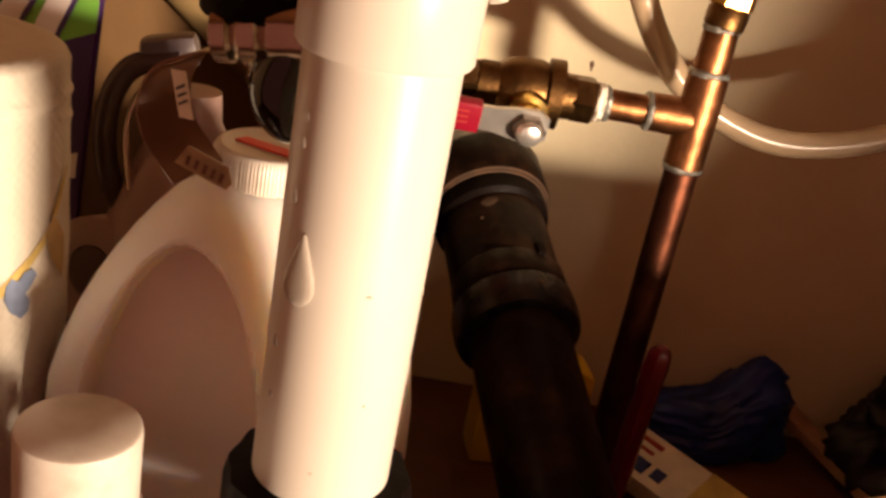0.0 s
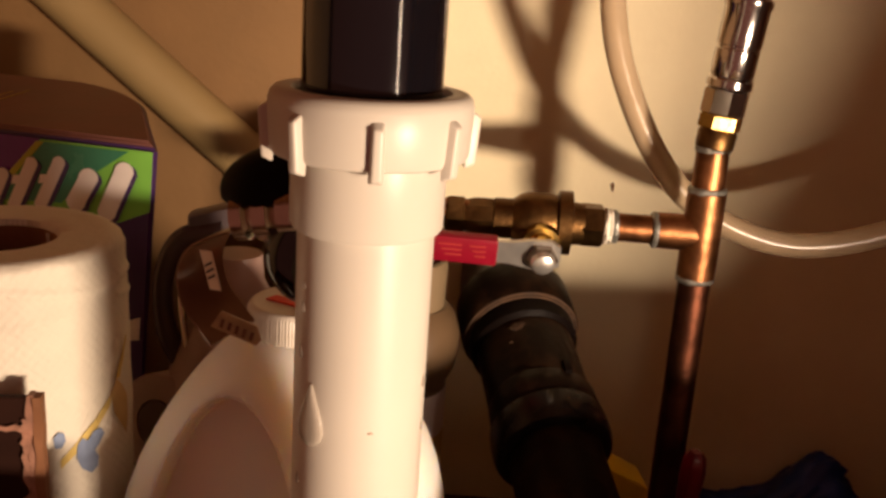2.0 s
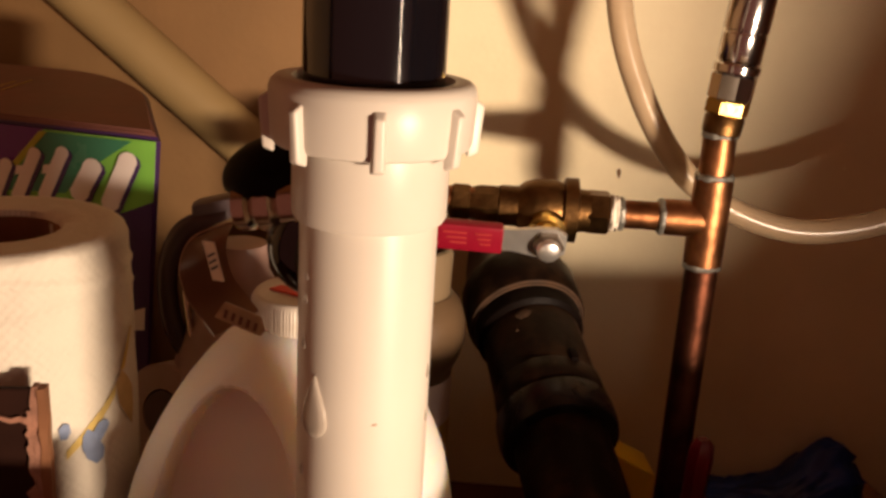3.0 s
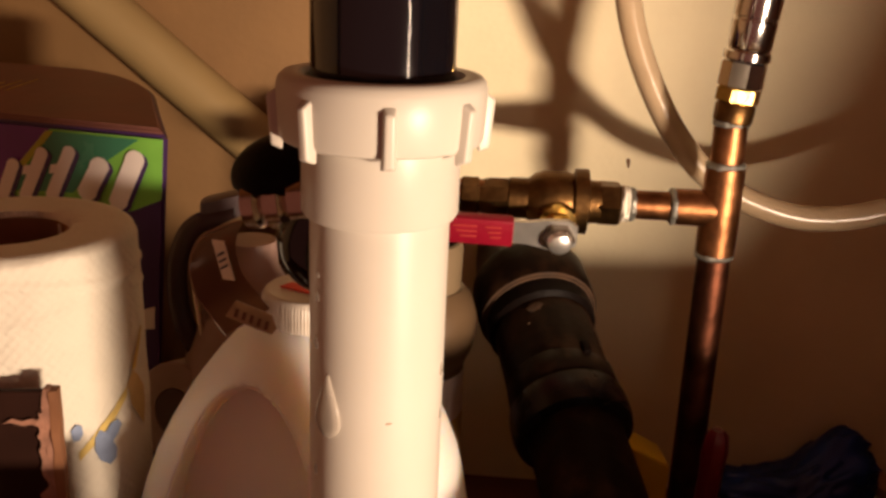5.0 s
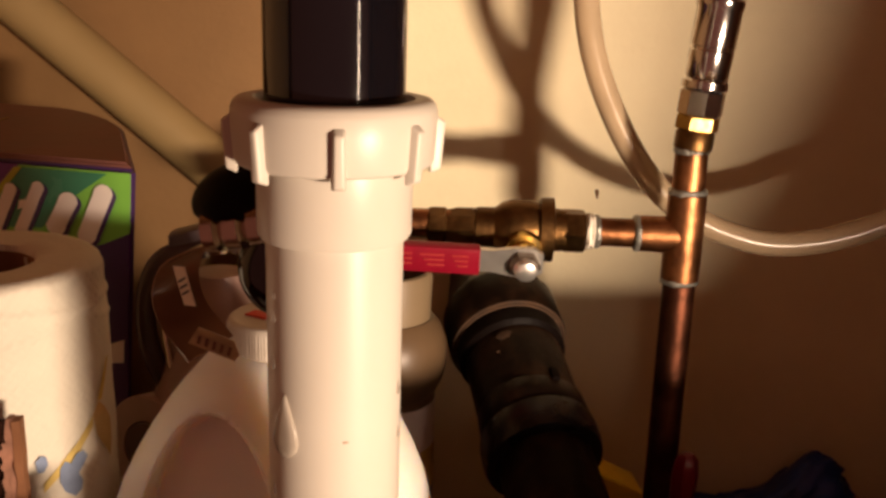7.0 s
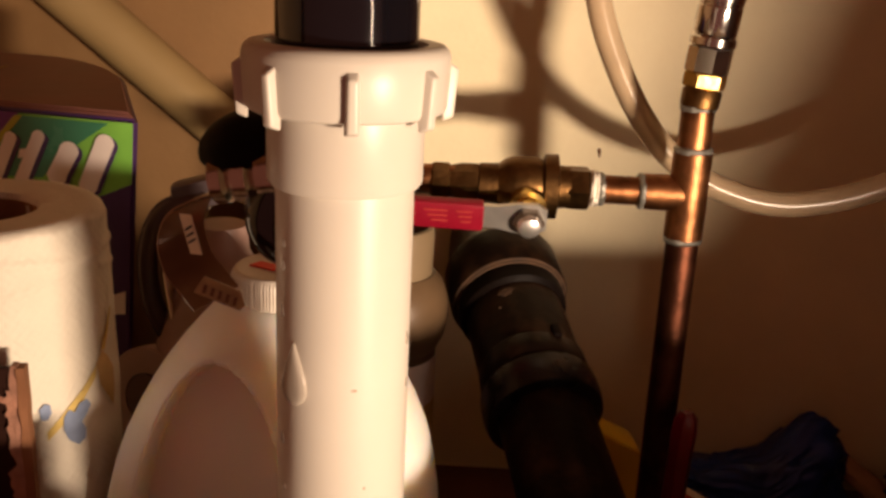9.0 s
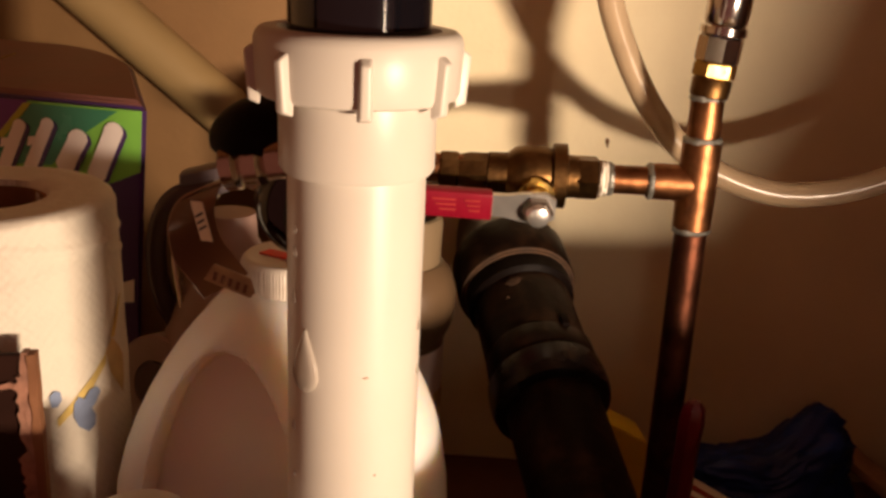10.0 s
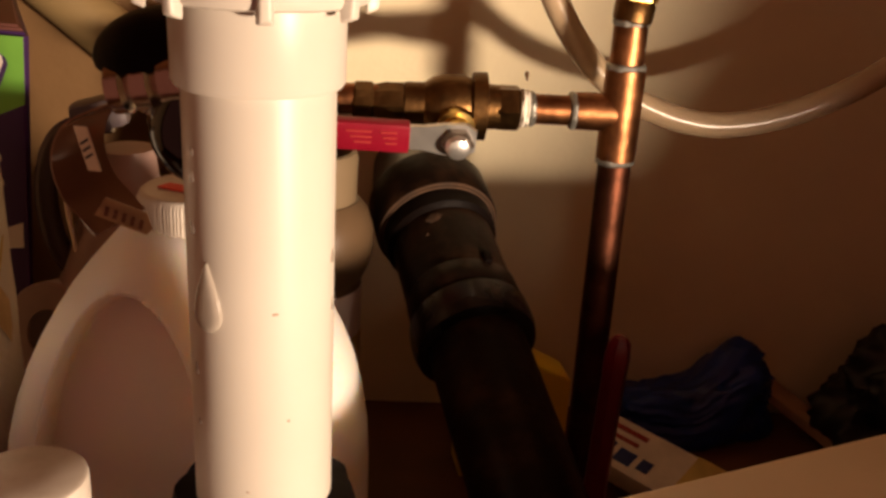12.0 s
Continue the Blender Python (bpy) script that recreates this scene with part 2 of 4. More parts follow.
def block(lo, hi, bevel=0.0015, m=Matrix(), segs=2):
    lo, hi = Vector(lo), Vector(hi)
    bm = bmesh.new()
    bmesh.ops.create_cube(bm, size=1)
    for v in bm.verts:
        v.co = Vector([lo[i] + (v.co[i] + 0.5) * (hi[i] - lo[i]) for i in range(3)])
    if bevel:
        bmesh.ops.bevel(bm, geom=bm.edges[:], offset=bevel, segments=segs, affect="EDGES", profile=0.6)
    bmesh.ops.transform(bm, matrix=m, verts=bm.verts)
    return bm


def hexahedron(corners, bevel=0.002):
    """A box from its four bottom and four top corners."""
    bm = bmesh.new()
    v = [bm.verts.new(c) for c in corners]
    for f in ((3, 2, 1, 0), (4, 5, 6, 7), (0, 1, 5, 4), (1, 2, 6, 5), (2, 3, 7, 6), (3, 0, 4, 7)):
        bm.faces.new([v[i] for i in f])
    if bevel:
        bmesh.ops.bevel(bm, geom=bm.edges[:], offset=bevel, segments=3, affect="EDGES", profile=0.6)
    return bm


def slab(outline, origin, ex, ey, thick):
    """A thin plate with this outline, in the plane of ex and ey, standing off along their normal."""
    o, ex, ey = Vector(origin), Vector(ex), Vector(ey)
    nz = ex.cross(ey).normalized() * thick
    bm = bmesh.new()
    low = [bm.verts.new(o + ex * x + ey * y) for x, y in outline]
    top = [bm.verts.new(o + ex * x + ey * y + nz) for x, y in outline]
    bm.faces.new(low[::-1])
    bm.faces.new(top)
    for i in range(len(low)):
        j = (i + 1) % len(low)
        bm.faces.new((low[i], low[j], top[j], top[i]))
    return bm


def join(*bms):
    out = bms[0]
    for b in bms[1:]:
        me = bpy.data.meshes.new("tmp")
        b.to_mesh(me)
        b.free()
        out.from_mesh(me)
        bpy.data.meshes.remove(me)
    return out


# ---- the cupboard ----
BACK, TOP = 0.617, 0.66
LEFT, RIGHT, FRONT = -0.42, 0.60, 0.0
solo("wall_back", block((LEFT - 0.02, BACK, -0.02), (RIGHT + 0.02, BACK + 0.018, TOP + 0.02), 0), M_WALL, "cream painted back wall of a sink cupboard, stained", "wall", kind="structure")
# Thin sheet added to make the left of the back wall darker.
solo("wall_back_patch", block((LEFT, BACK - 0.004, 0.0), (-0.055, BACK, TOP), 0.0008), M_WALL_TAN, "darker tan sheet added over the left of the back wall", "wall", kind="structure")
solo("wall_left", block((LEFT - 0.018, FRONT + 0.02, -0.02), (LEFT, BACK, TOP), 0), M_SIDE, "tan side panel of the sink cupboard", "wall", kind="structure")
solo("wall_right", block((RIGHT, FRONT + 0.02, -0.02), (RIGHT + 0.018, BACK, TOP), 0), M_WOOD, "brown wooden side panel of the sink cupboard", "wall", kind="structure")
solo("floor", block((LEFT, FRONT + 0.02, -0.02), (RIGHT, BACK, 0), 0), M_FLOOR, "dark brown cupboard base board", "floor", kind="structure")
solo("ceiling", block((LEFT, FRONT + 0.02, TOP), (RIGHT, BACK, TOP + 0.02), 0), M_WOOD, "underside of the worktop above the cupboard", "ceiling", kind="structure")
# Unseen stile; its edge is set to shade the wall's right side.
solo("trim", block((0.393, FRONT, -0.02), (RIGHT + 0.018, FRONT + 0.018, TOP), 0.002), M_WOOD, "unseen wooden face frame stile of the cupboard", "trim", kind="structure")
solo("trim_left", block((LEFT - 0.018, FRONT, -0.02), (-0.36, FRONT + 0.018, TOP), 0.002), M_WOOD, "unseen wooden face frame stile of the cupboard", "trim", kind="structure")
solo("trim_top", block((-0.36, FRONT, 0.60), (0.393, FRONT + 0.018, TOP), 0.002), M_WOOD, "wooden face frame rail under the worktop", "trim", kind="structure")
# Unseen rail whose curved corner is shaped to cut the lamp's light.
solo("unseen_light_block", slab([(-0.36, -0.02), (0.393, -0.02), (0.393, 0.250), (0.386, 0.225), (0.378, 0.207), (0.369, 0.192), (0.359, 0.178), (0.350, 0.168), (0.340, 0.156), (0.325, 0.138), (0.295, 0.100), (0.26, 0.07), (0.20, 0.06), (-0.36, 0.06)], (0, FRONT + 0.018, 0), (1, 0, 0), (0, 0, 1), 0.018), M_WOOD, "unseen rail with a curved corner shaped to block the lamp", "trim", kind="structure")
part("stain", slab([(0.0012 * math.cos(a) * (1 + 0.3 * math.sin(3 * a)), 0.0034 * math.sin(a)) for a in [k * 0.4488 for k in range(14)]], (0.1202, BACK - 0.0004, 0.2472), (1, 0, 0.1), (-0.1, 0, 1), -0.0006), M_MARK, bpy.data.objects["wall_back"], "small brown stain")

# ---- white tailpiece with its slip nut ----
PX, PY = 0.0023, 0.2210
drain = thing("drain_tailpiece", (PX, PY, 0.20), "white plastic drain tailpiece with slip nut, wet with drips", "drain pipe")
T0 = Matrix.Translation((PX, PY, 0))
part("tube", lathe([(0.0165, 0.160), (0.0190, 0.160), (0.0190, 0.3140), (0.0170, 0.3150)], T0, 64), M_PVC, drain)
part("hub", lathe([(0.0188, 0.3135), (0.0204, 0.3138), (0.0212, 0.3150), (0.0213, 0.3350), (0.0200, 0.3360)], T0, 64), M_PVC, drain)
nut = part("slip_nut", lathe([(0.0206, 0.3338), (0.0252, 0.3338), (0.0264, 0.3344), (0.0270, 0.3358), (0.0275, 0.3440), (0.0276, 0.3484), (0.0270, 0.3503), (0.0258, 0.3514), (0.0238, 0.3518), (0.0216, 0.3515), (0.0206, 0.3502), (0.0204, 0.3440)], T0, 96), M_PVC, drain, "ribbed white slip nut")
for k in range(8):
    lm = T0 @ Matrix.Rotation(radians(-90 + 11 + 45 * k), 4, "Z")
    lug = hexahedron([(0.0258, -0.0021, 0.3310), (0.0290, -0.0014, 0.3322), (0.0290, 0.0014, 0.3322), (0.0258, 0.0021, 0.3310),
                      (0.0255, -0.0021, 0.3482), (0.0300, -0.0013, 0.3452), (0.0300, 0.0013, 0.3452), (0.0255, 0.0021, 0.3482)], 0.0008)
    bmesh.ops.transform(lug, matrix=lm, verts=lug.verts)
    part("lug", lug, M_PVC, nut)
# clear drips hanging on the pipe wall
def drip(ang, z, w, h):
    a = radians(ang)
    c = Vector((PX + 0.0189 * math.cos(a), PY + 0.0189 * math.sin(a), z))
    t, n = Vector((-math.sin(a), math.cos(a), 0)), Vector((math.cos(a), math.sin(a), 0))
    bm = bmesh.new()
    bmesh.ops.create_uvsphere(bm, u_segments=18, v_segments=12, radius=1)
    for v in bm.verts:
        x, y, zz = v.co
        y = math.copysign(abs(y) ** 0.55, y)
        s = 1 - 0.72 * max(0, zz) ** 1.4
        v.co = c + t * (x * w * s) + n * (y * w * 0.42 * (0.6 + 0.4 * s)) + Vector((0, 0, zz * (h if zz > 0 else min(h, w * 1.15))))
    return bm
for ang, z, w, h in ((-126, 0.2585, 0.0046, 0.0135), (-141, 0.2925, 0.0011, 0.0022), (-143, 0.2790, 0.0012, 0.0030), (-140, 0.2990, 0.0009, 0.0014), (-144, 0.2400, 0.0011, 0.0030), (-142, 0.2250, 0.0009, 0.0016), (-12, 0.2700, 0.0012, 0.0030), (-10, 0.2560, 0.0010, 0.0026)):
    part("drip", drip(ang, z, w, h), M_WATER, drain, "clear drip")
for ang, z, w, hh in ((-72, 0.2597, 0.0009, 0.0004), (-62, 0.2290, 0.0005, 0.0005), (-95, 0.2080, 0.0006, 0.0003)):
    part("scuff", drip(ang, z, w, hh), M_SCUFF, drain, "faint tan scuff")
black = thing("drain_tube", (PX, PY, 0.335), "glossy black plastic drain tube pushed into a slip nut", "drain pipe")
part("tube", lathe([(0.0170, 0.325), (0.0189, 0.325), (0.0189, TOP), (0.0170, TOP)], T0, 64), M_BLACK, black)

# ---- black trap and waste pipe ----
C1, C2 = Vector((0.0615, 0.475, 0.184)), Vector((0.077, 0.410, 0.157))
D = (C2 - C1).normalized()
trap = thing("waste_pipe", (0.06, 0.40, 0.0), "dusty black plastic waste pipe with ring couplings", "drain pipe")
part("wall_pipe", tube([C1, C1 - D * 0.022, (0.050, 0.525, 0.188), (0.046, 0.57, 0.182), (0.045, BACK, 0.180)], 0.0238, 28, 8), M_ABS, trap)
part("hub", between(C1 - D * 0.034, C1 - D * 0.004, [(0.0245, 0), (0.0325, 0.03), (0.0335, 0.12), (0.0335, 0.90), (0.0315, 1)]), M_ABS, trap)
part("ring", between(C1 - D * 0.006, C1 + D * 0.008, [(0.0270, 0), (0.0300, 0.06), (0.0303, 0.3), (0.0300, 0.85), (0.0274, 1)]), M_BLACK_MATT, trap)
part("dust_line", between(C1 - D * 0.0070, C1 - D * 0.0036, [(0.0306, 0), (0.0326, 0.2), (0.0328, 0.6), (0.0306, 1)]), M_DUST, trap, "tan dust line")
NS = (Vector((0.10, -0.45, 0.86)) - D * Vector((0.10, -0.45, 0.86)).dot(D)).normalized()
for s, k, w in ((0.0135, -0.0110, 0.0044), (0.0235, -0.0180, 0.0010)):
    q = C1 + D * s + (NS * 0.0272 + NS.cross(D) * k).normalized() * 0.0272
    nn = (q - C1 - D * s).normalized()
    sp = bmesh.new()
    bmesh.ops.create_uvsphere(sp, u_segments=14, v_segments=8, radius=1)
    for v in sp.verts:
        r = 1 + 0.35 * noise.noise(v.co * 2.3 + Vector((s * 90, 0, 0)))
        v.co = q + D * (v.co.x * w * 0.7 * r) + nn.cross(D) * (v.co.y * w * r) + nn * (v.co.z * 0.0005)
    part("splash", sp, M_DUST, trap, "dried tan splash")
part("coupling", between(C1 + D * 0.004, C2 - D * 0.004, [(0.0268, 0), (0.0272, 0.2), (0.0274, 0.8), (0.0270, 1)]), M_ABS, trap)
part("ring", between(C2 - D * 0.010, C2 + D * 0.010, [(0.0275, 0), (0.0300, 0.08), (0.0306, 0.3), (0.0306, 0.75), (0.0296, 0.95), (0.0262, 1)]), M_RING, trap, "glossy black ring")
part("lip", between(C2 - D * 0.026, C2 - D * 0.009, [(0.0272, 0), (0.0284, 0.12), (0.0286, 0.5), (0.0292, 0.85), (0.0280, 1)], wobble=lambda a, z: 0.0005 * math.sin(3 * a + 1)), M_ABS, trap, "dusty moulded lip")
tq = C2 - D * 0.026 + (NS * 0.94 + NS.cross(D) * 0.34).normalized() * 0.0280
part("tab", block((-0.0040, -0.0022, -0.0022), (0.0040, 0.0022, 0.0022), 0.0012, Matrix.Translation(tq) @ D.to_track_quat("X", "Z").to_matrix().to_4x4()), M_BLACK_MATT, trap, "small moulded tab")
C3 = C2 + D * 0.115
part("lower_pipe", tube([C2, C2 + D * 0.05, C2 + D * 0.10, C3 + Vector((0.0, -0.02, -0.012)), (0.080, 0.275, 0.070), (0.052, 0.250, 0.045), (0.022, 0.232, 0.050), (PX, PY, 0.085), (PX, PY, 0.15)], 0.0241, 28, 8), M_ABS, trap)
part("lip", lathe([(0.0195, 0.155), (0.0256, 0.156), (0.0262, 0.160), (0.0262, 0.191), (0.0250, 0.1965), (0.0195, 0.1975)], T0, 48, lambda a, z: 0.0006 * math.cos(12 * a)), M_BLACK_MATT, trap, "black slip nut")

# ---- copper water pipe ----
RX, RY, BZ = 0.147, 0.4535, 0.2605
copper = thing("copper_pipe", (RX, RY, 0.0), "tarnished copper water pipe with a soldered tee", "water pipe")
R0 = Matrix.Translation((RX, RY, 0))
part("riser", lathe([(0.0084, 0.0), (0.0084, 0.240)], R0, 32), M_COPPER_SHADED, copper, "tarnished lower pipe, its shade in the colour")
part("riser", lathe([(0.0083, 0.280), (0.0083, 0.3055)], R0, 32), M_COPPER, copper)
part("tee", join(lathe([(0.0088, 0.2365), (0.0099, 0.2372), (0.0100, 0.2500), (0.0100, 0.2700), (0.0099, 0.2822), (0.0088, 0.2830)], R0, 36),
                 between((RX, RY, BZ), (RX - 0.0235, RY, BZ), [(0.0095, 0), (0.0093, 0.96), (0.0084, 1)], 32)), M_COPPER, copper, "copper tee fitting")
def bead(c, axis, r):
    a = Vector(c) - Vector(axis) * 0.0021
    return between(a, a + Vector(axis) * 0.0042, [(r * 0.9, 0), (r + 0.0006, 0.2), (r + 0.0011, 0.5), (r + 0.0006, 0.8), (r * 0.9, 1)], 32,
                   lambda t, z: 0.0008 * math.sin(5 * t) * math.sin(3 * t + 1))
for c, ax, r in (((RX, RY, 0.2362), (0, 0, 1), 0.0090), ((RX, RY, 0.2833), (0, 0, 1), 0.0090), ((RX - 0.0242, RY, BZ), (1, 0, 0), 0.0084), ((RX, RY, 0.3050), (0, 0, 1), 0.0082)):
    part("solder_bead", bead(c, ax, r), M_SOLDER, copper, "grey solder bead")
part("branch", between((RX - 0.022, RY, BZ), (0.088, RY, BZ), [(0.0074, 0), (0.0074, 1)], 32), M_COPPER, copper)
part("branch", tube([(0.030, RY, BZ + 0.001), (-0.005, RY, BZ + 0.001), (-0.018, RY + 0.006, BZ + 0.001), (-0.022, RY + 0.02, BZ + 0.001), (-0.022, BACK, BZ + 0.001)], 0.0076, 24, 8), M_COPPER, copper)

# ---- ball valve ----
valve = thing("ball_valve", (0.062, RY, BZ), "aged brass ball valve with a red lever, closed across the pipe", "valve")
X = lambda x: (x, RY, BZ)
part("body", between(X(0.0385), X(0.0860), [(0.0090, 0), (0.0105, 0.02), (0.0106, 0.22), (0.0135, 0.30), (0.0150, 0.40), (0.0152, 0.62), (0.0140, 0.70), (0.0166, 0.72), (0.0168, 0.86), (0.0112, 0.88), (0.0108, 1)], 40), M_BRASS, valve)
part("union", between(X(0.0140), X(0.0400), [(0.0085, 0), (0.0098, 0.06), (0.0098, 0.35), (0.0086, 0.40), (0.0100, 0.60), (0.0100, 1)], 8), M_BRASS, valve, angle=20)
part("hex_end", between(X(0.0845), X(0.0960), [(0.0112, 0), (0.0116, 0.1), (0.0116, 0.9), (0.0106, 1)], 6), M_BRASS, valve, angle=20)
part("thread_tape", between((0.0962, RY, BZ), (0.1010, RY, BZ), [(0.0080, 0), (0.0090, 0.1), (0.0096, 0.35), (0.0088, 0.55), (0.0092, 0.8), (0.0078, 1)], 48, lambda a, z: 0.0011 * noise.noise(Vector((3 * math.cos(a), 3 * math.sin(a), z * 700)))), M_TAPE, valve, "white thread tape")
part("solder_bead", bead((0.1022, RY, BZ), (1, 0, 0), 0.0076), M_SOLDER, valve)
S0 = Vector((0.0640, RY - 0.012, BZ - 0.006))
SD = Vector((0.05, -0.94, -0.34)).normalized()
part("stem", between(S0, S0 + SD * 0.014, [(0.0095, 0), (0.0095, 0.35), (0.0070, 0.4), (0.0070, 1)], 24), M_BRASS_BRIGHT, valve, "bright brass stem")
H0 = S0 + SD * 0.0135
part("stem_nut", between(H0 + SD * 0.0015, H0 + SD * 0.0075, [(0.0070, 0), (0.0078, 0.1), (0.0078, 0.75), (0.0066, 1)], 6), M_NUT, valve, "dark hexagon nut", 20)
part("stem_end", between(H0 + SD * 0.006, H0 + SD * 0.0115, [(0.0062, 0), (0.0062, 0.45), (0.0054, 0.75), (0.0036, 0.93), (0.0012, 1)], 24), M_STEEL, valve, "bright domed stem end")
LX, LY = Vector((-1, 0.0, 0.02)).normalized(), SD.cross(Vector((-1, 0, 0.02)).normalized()).normalized()
part("lever", slab([(-0.009, -0.0055), (-0.004, -0.0090), (0.006, -0.0085), (0.016, -0.0065), (0.030, -0.0062), (0.030, 0.0062), (0.016, 0.0065), (0.006, 0.0085), (-0.004, 0.0090), (-0.009, 0.0055)], H0, LX, LY, 0.0022), M_STEEL, valve, "zinc steel lever")
G0 = H0 + LX * 0.0225
gm = Matrix((( *LX, 0), (*LY, 0), (*SD, 0), (0, 0, 0, 1))).transposed()
gm.translation = G0
grip = part("grip", block((0, -0.0078, -0.0022), (0.078, 0.0078, 0.0044), 0.0016, gm), M_RED, valve, "red vinyl grip with faint embossing")
for i, (x, w) in enumerate(((0.006, 0.008), (0.018, 0.012), (0.034, 0.012))):
    for r in range(3):
        part("embossing", block((x, -0.0042 + r * 0.0030, 0.0042), (x + w * (1 - 0.15 * r), -0.0030 + r * 0.0030, 0.00475), 0.0002, gm, 1), M_RED_MARK, grip)

# ---- chrome connector above the tee ----
conn = thing("supply_connector", (RX, RY, 0.304), "chrome flexible supply connector with brass nut", "pipe fitting")
K0 = Matrix.Translation((RX, RY, 0.3045)) @ Matrix.Rotation(radians(5.5), 4, "Y")
part("brass_nut", lathe([(0.0084, 0.0), (0.0096, 0.0015), (0.0098, 0.009), (0.0088, 0.0105)], K0, 24), M_BRASS, conn, "brass ferrule nut")
part("brass_hex", lathe([(0.0098, 0.0105), (0.0108, 0.0112), (0.0108, 0.0172), (0.0096, 0.0180)], K0, 6), M_BRASS_BRIGHT, conn, "bright brass hexagon", 20)
part("collar", lathe([(0.0096, 0.0175), (0.0112, 0.0187), (0.0112, 0.0300), (0.0098, 0.0310)], K0, 8), M_CHROME, conn, "", 20)
part("collar_ring", lathe([(0.0095, 0.0305), (0.0115, 0.0318), (0.0115, 0.0352), (0.0100, 0.0365)], K0, 32), M_CHROME, conn)
part("sleeve", lathe([(0.0098, 0.0362), (0.0107, 0.0378), (0.0109, 0.0500), (0.0104, 0.0506), (0.0104, 0.0516), (0.0110, 0.0522), (0.0111, 0.0700), (0.0119, 0.0715), (0.0119, 0.0745), (0.0100, 0.0760)], K0, 32), M_CHROME, conn, "crimped chrome sleeve")
KE = K0 @ Vector((0, 0, 0.074))
part("braided_hose", tube([KE, K0 @ Vector((0, 0, 0.12)), (RX + 0.022, RY + 0.01, 0.50), (RX + 0.024, RY + 0.01, TOP)], lambda t: 0.0072 + 0.0003 * math.sin(t * 420), 20, 40), M_CHROME, conn, "braided steel hose")

# ---- clear vinyl hose ----
solo("vinyl_hose", tube([(0.078, 0.505, TOP), (0.084, 0.503, 0.5), (0.0905, 0.5, 0.405), (0.0962, 0.4971, 0.358), (0.1086, 0.4971, 0.3234), (0.1273, 0.4971, 0.2906), (0.1483, 0.4971, 0.2681), (0.1751, 0.4971, 0.2535), (0.2071, 0.4971, 0.2468), (0.243, 0.4971, 0.2525), (0.2799, 0.4971, 0.2684), (0.3169, 0.5018, 0.2906), (0.4, 0.53, 0.33), (0.45, 0.55, 0.42), (0.47, 0.56, TOP)], 0.0070, 24, 12),
     M_HOSE, "translucent vinyl hose looping in front of the wall", "hose")

# ---- slanting cream pipe on the back wall ----
sl = thing("slanting_pipe", (-0.13, 0.588, 0.25), "cream plastic pipe slanting down the back wall", "drain pipe")
part("pipe", between((-0.400, 0.5985, 0.474), (-0.060, 0.5985, 0.195), [(0.0175, 0), (0.0175, 1)], 40), M_PVC_DULL, sl)

# ---- white jug ----
JX, JY = -0.033, 0.308
def jug_body():
    bm = bmesh.new()
    prof = [(0.0, 0.050), (0.004, 0.058), (0.02, 0.062), (0.10, 0.0635), (0.150, 0.0632), (0.165, 0.0622), (0.180, 0.0598), (0.192, 0.0568),
            (0.203, 0.0528), (0.213, 0.0482), (0.222, 0.0432), (0.230, 0.0378), (0.237, 0.0322), (0.243, 0.0268), (0.248, 0.0218), (0.250, 0.0180), (0.254, 0.0165)]
    fine = []
    for (z0, a0), (z1, a1) in zip(prof, prof[1:]):
        k = max(1, int((z1 - z0) / 0.0014))
        fine += [(z0 + (z1 - z0) * i / k, a0 + (a1 - a0) * i / k) for i in range(k)]
    fine.append(prof[-1])
    seg, rings = 280, []
    for z, a in fine:
        b = min(a * 0.84, 0.0515)
        e = 2.0 if z > 0.245 else 2.0 + 0.35 * min(1, (0.245 - z) / 0.06)
        ring = []
        for i in range(seg):
            t = 2 * math.pi * i / seg
            c, s = math.cos(t), math.sin(t)
            x = a * math.copysign(abs(c) ** (2 / e), c)
            if c < 0:
                x *= 1 + 0.11 * min(1, max(0, (0.236 - z) / 0.07))
            y = b * math.copysign(abs(s) ** (2 / e), s)
            if s < 0:
                u = (x + 0.0180) / 0.0330
                w = (z - 0.150) / 0.080 if z > 0.150 else max(0, (0.05 - z) / 0.02)
                d = 1 - math.sqrt(u * u + w * w)
                f = min(1, max(0, d / 0.08))
                y += 0.015 * f * f * (3 - 2 * f)
            ring.append(bm.verts.new((JX + x, JY + y, z)))
        rings.append(ring)
    for p, q in zip(rings, rings[1:]):
        for i in range(seg):
            j = (i + 1) % seg
            bm.faces.new((p[i], p[j], q[j], q[i]))
    bm.faces.new(rings[0][::-1])
    bm.faces.new(rings[-1])
    return bm
jug = thing("plastic_jug", (JX, JY, 0), "white plastic gallon jug with recessed grip and ribbed cap", "jug")
part("body", jug_body(), M_JUG, jug, angle=60)
JT = Matrix.Translation((JX, JY, 0))
cap = part("cap", lathe([(0.0185, 0.2440), (0.0194, 0.2445), (0.0194, 0.2562), (0.0186, 0.2580), (0.0176, 0.2588), (0.0168, 0.2584)], JT, 400,
                        lambda a, z: 0.00022 * (1 if math.sin(100 * a) > 0 else -1) if 0.2443 < z < 0.257 else 0), M_CAP, jug, "ribbed white screw cap", 70)
part("arrow", slab([(-0.013, 0.001), (-0.010, 0.006), (0.009, -0.002), (0.009, -0.009)], (JX + 0.0005, JY - 0.003, 0.2586), (1, 0, 0), (0, 1, 0), 0.0005), M_REDTRI, cap, "red printed arrow")

